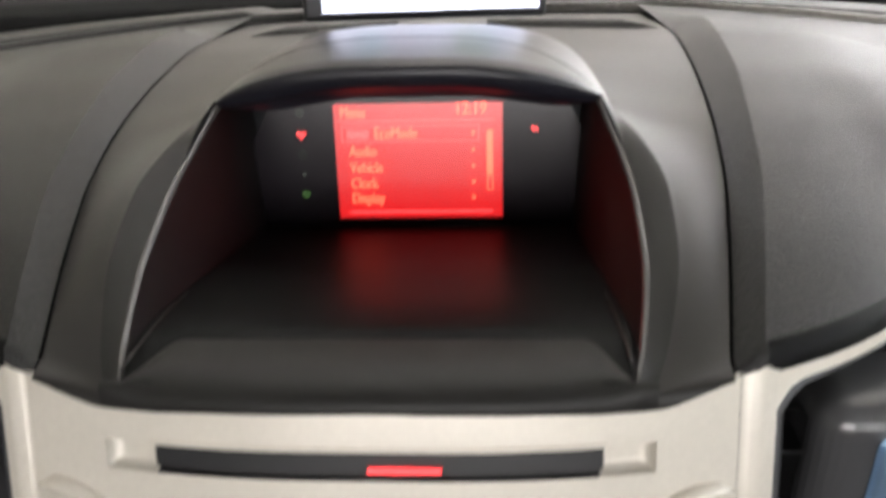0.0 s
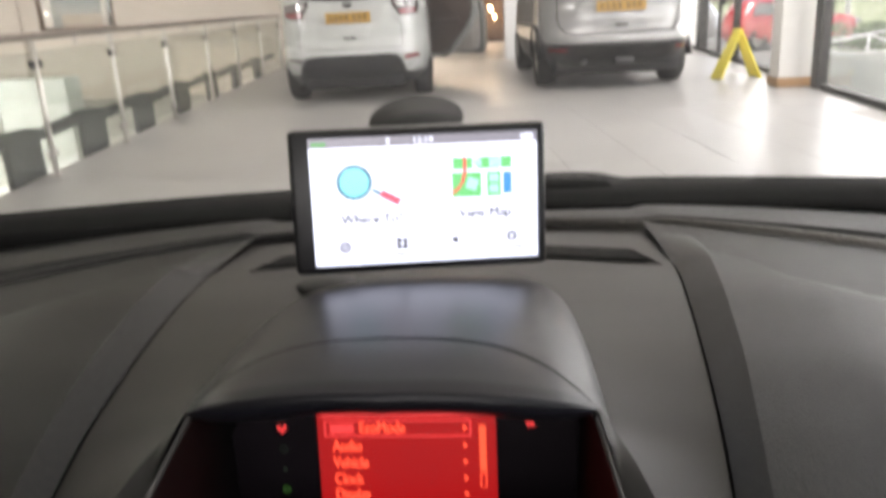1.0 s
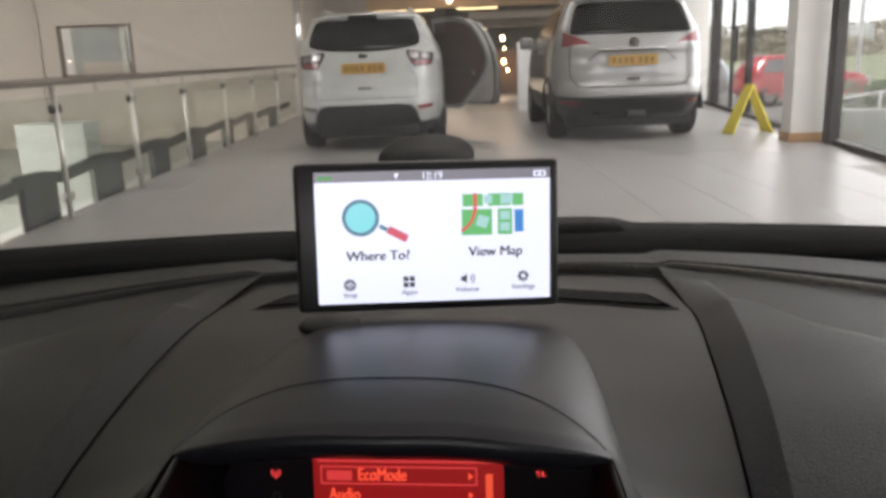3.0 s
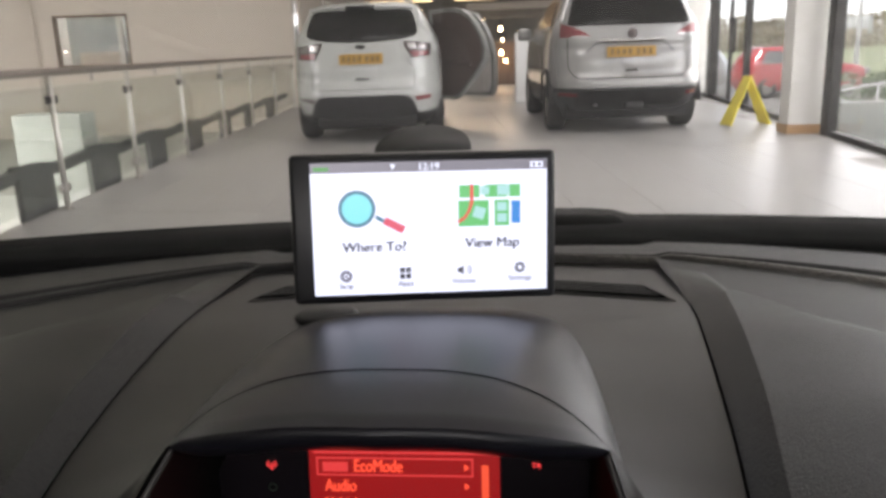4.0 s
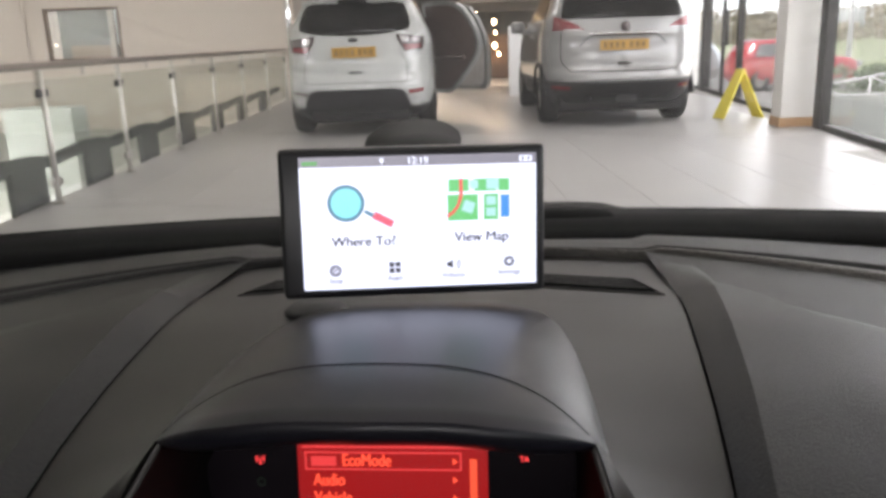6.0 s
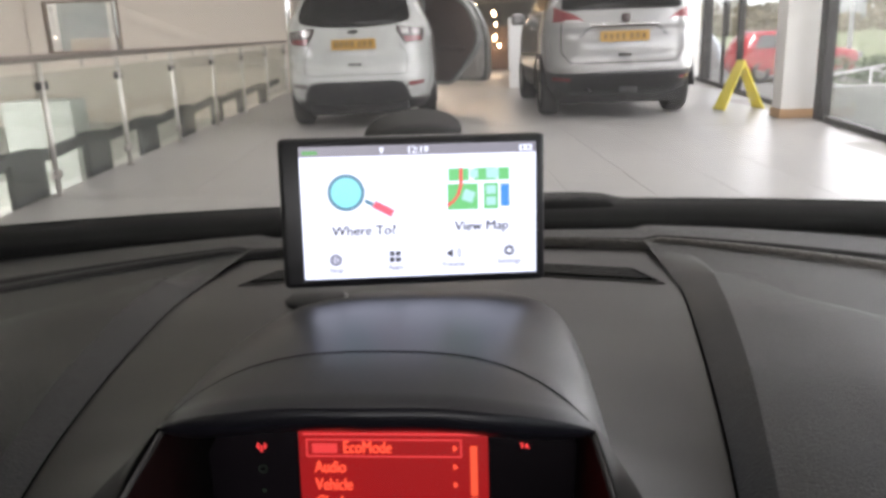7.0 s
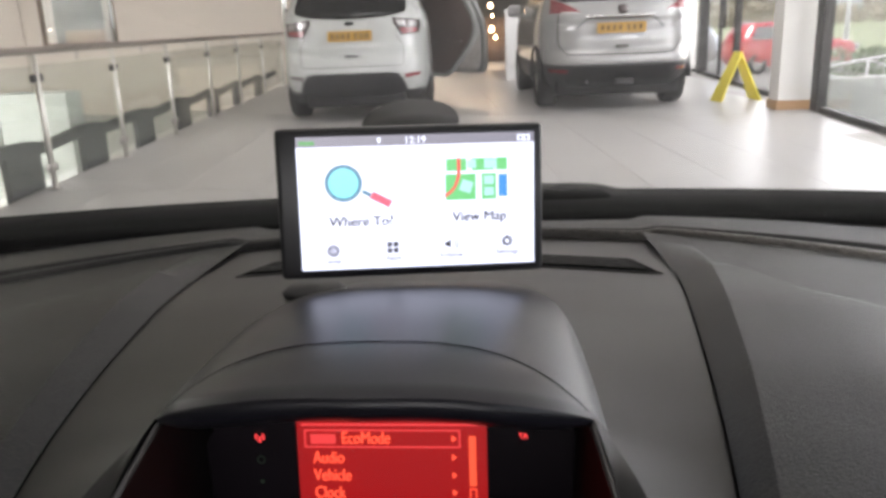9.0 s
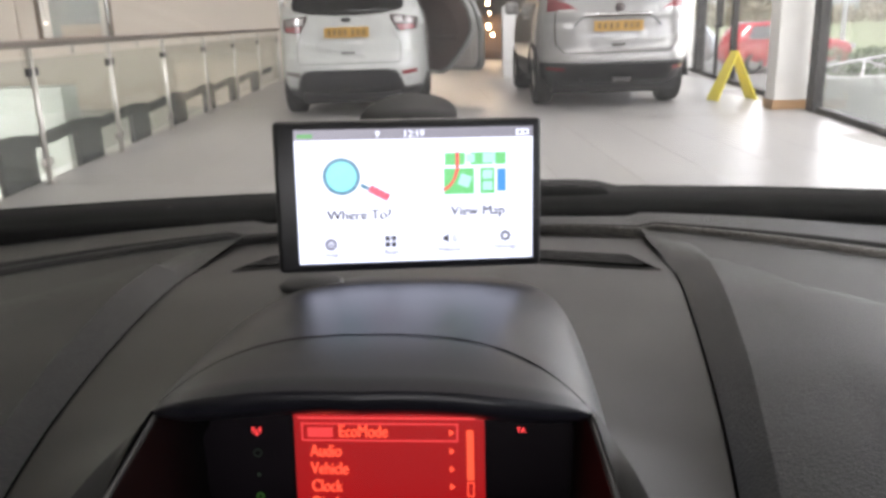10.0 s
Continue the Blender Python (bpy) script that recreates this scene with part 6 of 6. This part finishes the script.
for s in (-1, 1):
    part("side_window", sheet([[(s * (sr.side(y, z) + 0.006), y, z) for y in spaced(0.5 + 0.6 * (z - 0.97), 2.95 - 1.4 * (z - 0.97), 18)] for z in spaced(0.98, 1.34, 6)]), CARGLASS, silvercar)
    for wy in (0.75, 3.35):
        wheel(silvercar, s * 0.75, wy, 0.31, 0.2)
farcar = thing("white_van", pose(41.0, 76.0, ground_height(41, 76) - 0.05, 0, 0, 60), "white van parked at the far field edge", "van")
sv = Shape([(0.25, 0.1, 4.3, 0.85, 0.2), (0.5, 0.0, 4.5, 0.92, 0.2), (1.0, 0.0, 4.5, 0.95, 0.2), (1.2, 0.02, 3.9, 0.94, 0.2), (1.8, 0.05, 3.2, 0.90, 0.2), (1.95, 0.15, 3.0, 0.82, 0.2)])
body_of(farcar, sv, CARWHITE, 0.25, 1.95, 20, label="white body")
for s in (-1, 1):
    part("side_window", sheet([[(s * (sv.side(y, z) + 0.006), y, z) for y in spaced(2.2, 3.5 - 1.0 * (z - 1.2), 8)] for z in spaced(1.2, 1.7, 5)]), PRIVACY, farcar, "side windows")
    for wy in (0.8, 3.6):
        wheel(farcar, s * 0.82, wy, 0.33, 0.2)
# low grey boundary wall, shrubs and rail outside
SHRUB = material("fresh_green_shrub", (0.13, 0.18, 0.085), 0.6, spread=0.5, scale=9)
rnd = random.Random(12)
clumps("shrubbery", [(8.7 + 0.33 * k, 16.9 + rnd.uniform(-0.2, 0.3), GROUND_Z, rnd.uniform(0.32, 0.5), rnd.uniform(0.75, 1.1), 420, 0.05) for k in range(12)], "loose green shrubs behind the forecourt rail", 13, SHRUB)
solid("planter_wall", boxed(6.2, 12.5, 12.2, 12.5, GROUND_Z, 0.16, 0.02), CONCRETE, "low pale boundary wall outside the glass", "wall")

fence = thing("forecourt_rail", pose(7.6, 15.9, GROUND_Z), "pale metal rail with slanting braces on the forecourt", "rail")
part("top_rail", tubed([(0, 0, 0.62), (3.6, 0, 1.15)], 0.022, 8), WHITE, fence)
part("low_rail", tubed([(0, 0, 0.25), (3.6, 0, 0.62)], 0.022, 8), WHITE, fence)
for x in (0.1, 1.2, 2.3, 3.4):
    part("post", tubed([(x, 0, 0), (x, 0, 0.62 + 0.147 * x)], 0.024, 8), WHITE, fence)
for x in (0.1, 1.2, 2.3):
    part("brace", tubed([(x, 0, 0.60 + 0.147 * x), (x + 1.1, 0, 0.30 + 0.10 * x)], 0.016, 6), WHITE, fence)

# ---------------------------------------------------------------- wet floor sign
YELLOW = material("yellow_sign_plastic", (0.82, 0.69, 0.05), 0.45, spread=0.08, scale=20)
sign = thing("wet_floor_sign", pose(4.34, 11.15, 0, 0, 0, 8), "yellow folding wet floor sign standing on the tiles", "sign")
for s in (-1, 1):
    rows = []
    for k in spaced(0, 1, 8):
        w = 0.155 - 0.055 * k
        rows.append([(s * (0.29 * (1 - k) + 0.012), w * u, 0.005 + 0.64 * k) for u in (-1, -0.55, 0.55, 1)])
    part("sign_leaf", sheet(rows, 0.018), YELLOW, sign, "yellow plastic leaf", smooth=False)
part("sign_hinge", tubed([(0, -0.10, 0.648), (0, 0.10, 0.648)], 0.016, 8), YELLOW, sign)

# ---------------------------------------------------------------- floor tiles
STEP = 0.6
tile_mesh = mesh_of("tile", boxed(-STEP / 2 + 0.002, STEP / 2 - 0.002, -STEP / 2 + 0.002, STEP / 2 - 0.002, -0.012, 0.0, 0.0015, 1), TILE, False)
tn, tl = TILE.node_tree.nodes, TILE.node_tree.links
info = tn.new("ShaderNodeObjectInfo")
shade = tn.new("ShaderNodeMapRange")
shade.inputs[3].default_value, shade.inputs[4].default_value = 0.94, 1.05
tl.new(info.outputs["Random"], shade.inputs[0])
tint = tn.new("ShaderNodeVectorMath")
tint.operation = "MULTIPLY"
source = tn["Principled BSDF"].inputs["Base Color"].links[0].from_socket
tl.new(source, tint.inputs[0])
tl.new(shade.outputs[0], tint.inputs[1])
tl.new(tint.outputs[0], tn["Principled BSDF"].inputs["Base Color"])
near_tiles, rest = [], []
for i in range(-5, 16):
    for j in range(-14, 66):
        x, y = i * STEP + 0.12, j * STEP + 0.2
        if x - STEP / 2 < -3.19 or x + STEP / 2 > glaze(y) + 0.1:
            continue
        (near_tiles if 2.6 < y < 16.0 and len(near_tiles) < 300 else rest).append((x, y))
for x, y in near_tiles:
    t = new("tile", tile_mesh)
    t.parent = floor
    t.location = (x, y, 0)
verts, faces = [], []
for x, y in rest:
    i = len(verts)
    h = STEP / 2 - 0.002
    verts += [(x - h, y - h, 0), (x + h, y - h, 0), (x + h, y + h, 0), (x - h, y + h, 0), (x - h, y - h, -0.01), (x + h, y - h, -0.01), (x + h, y + h, -0.01), (x - h, y + h, -0.01)]
    faces += [(i, i + 1, i + 2, i + 3), (i, i + 4, i + 5, i + 1), (i + 1, i + 5, i + 6, i + 2), (i + 2, i + 6, i + 7, i + 3), (i + 3, i + 7, i + 4, i)]
me = bpy.data.meshes.new("far_tiles")
me.from_pydata(verts, [], faces)
me.materials.append(TILE)
far = new("far_tiles", me)
far.parent = floor
tagged(far, "rest of the pale floor tiles", kind="stuff")
# edge strips where whole tiles do not fit
bm = boxed(-3.2, -3.175, -9, 40, -0.012, 0.0)
part("floor_edge", bm, STEEL, floor, smooth=False)
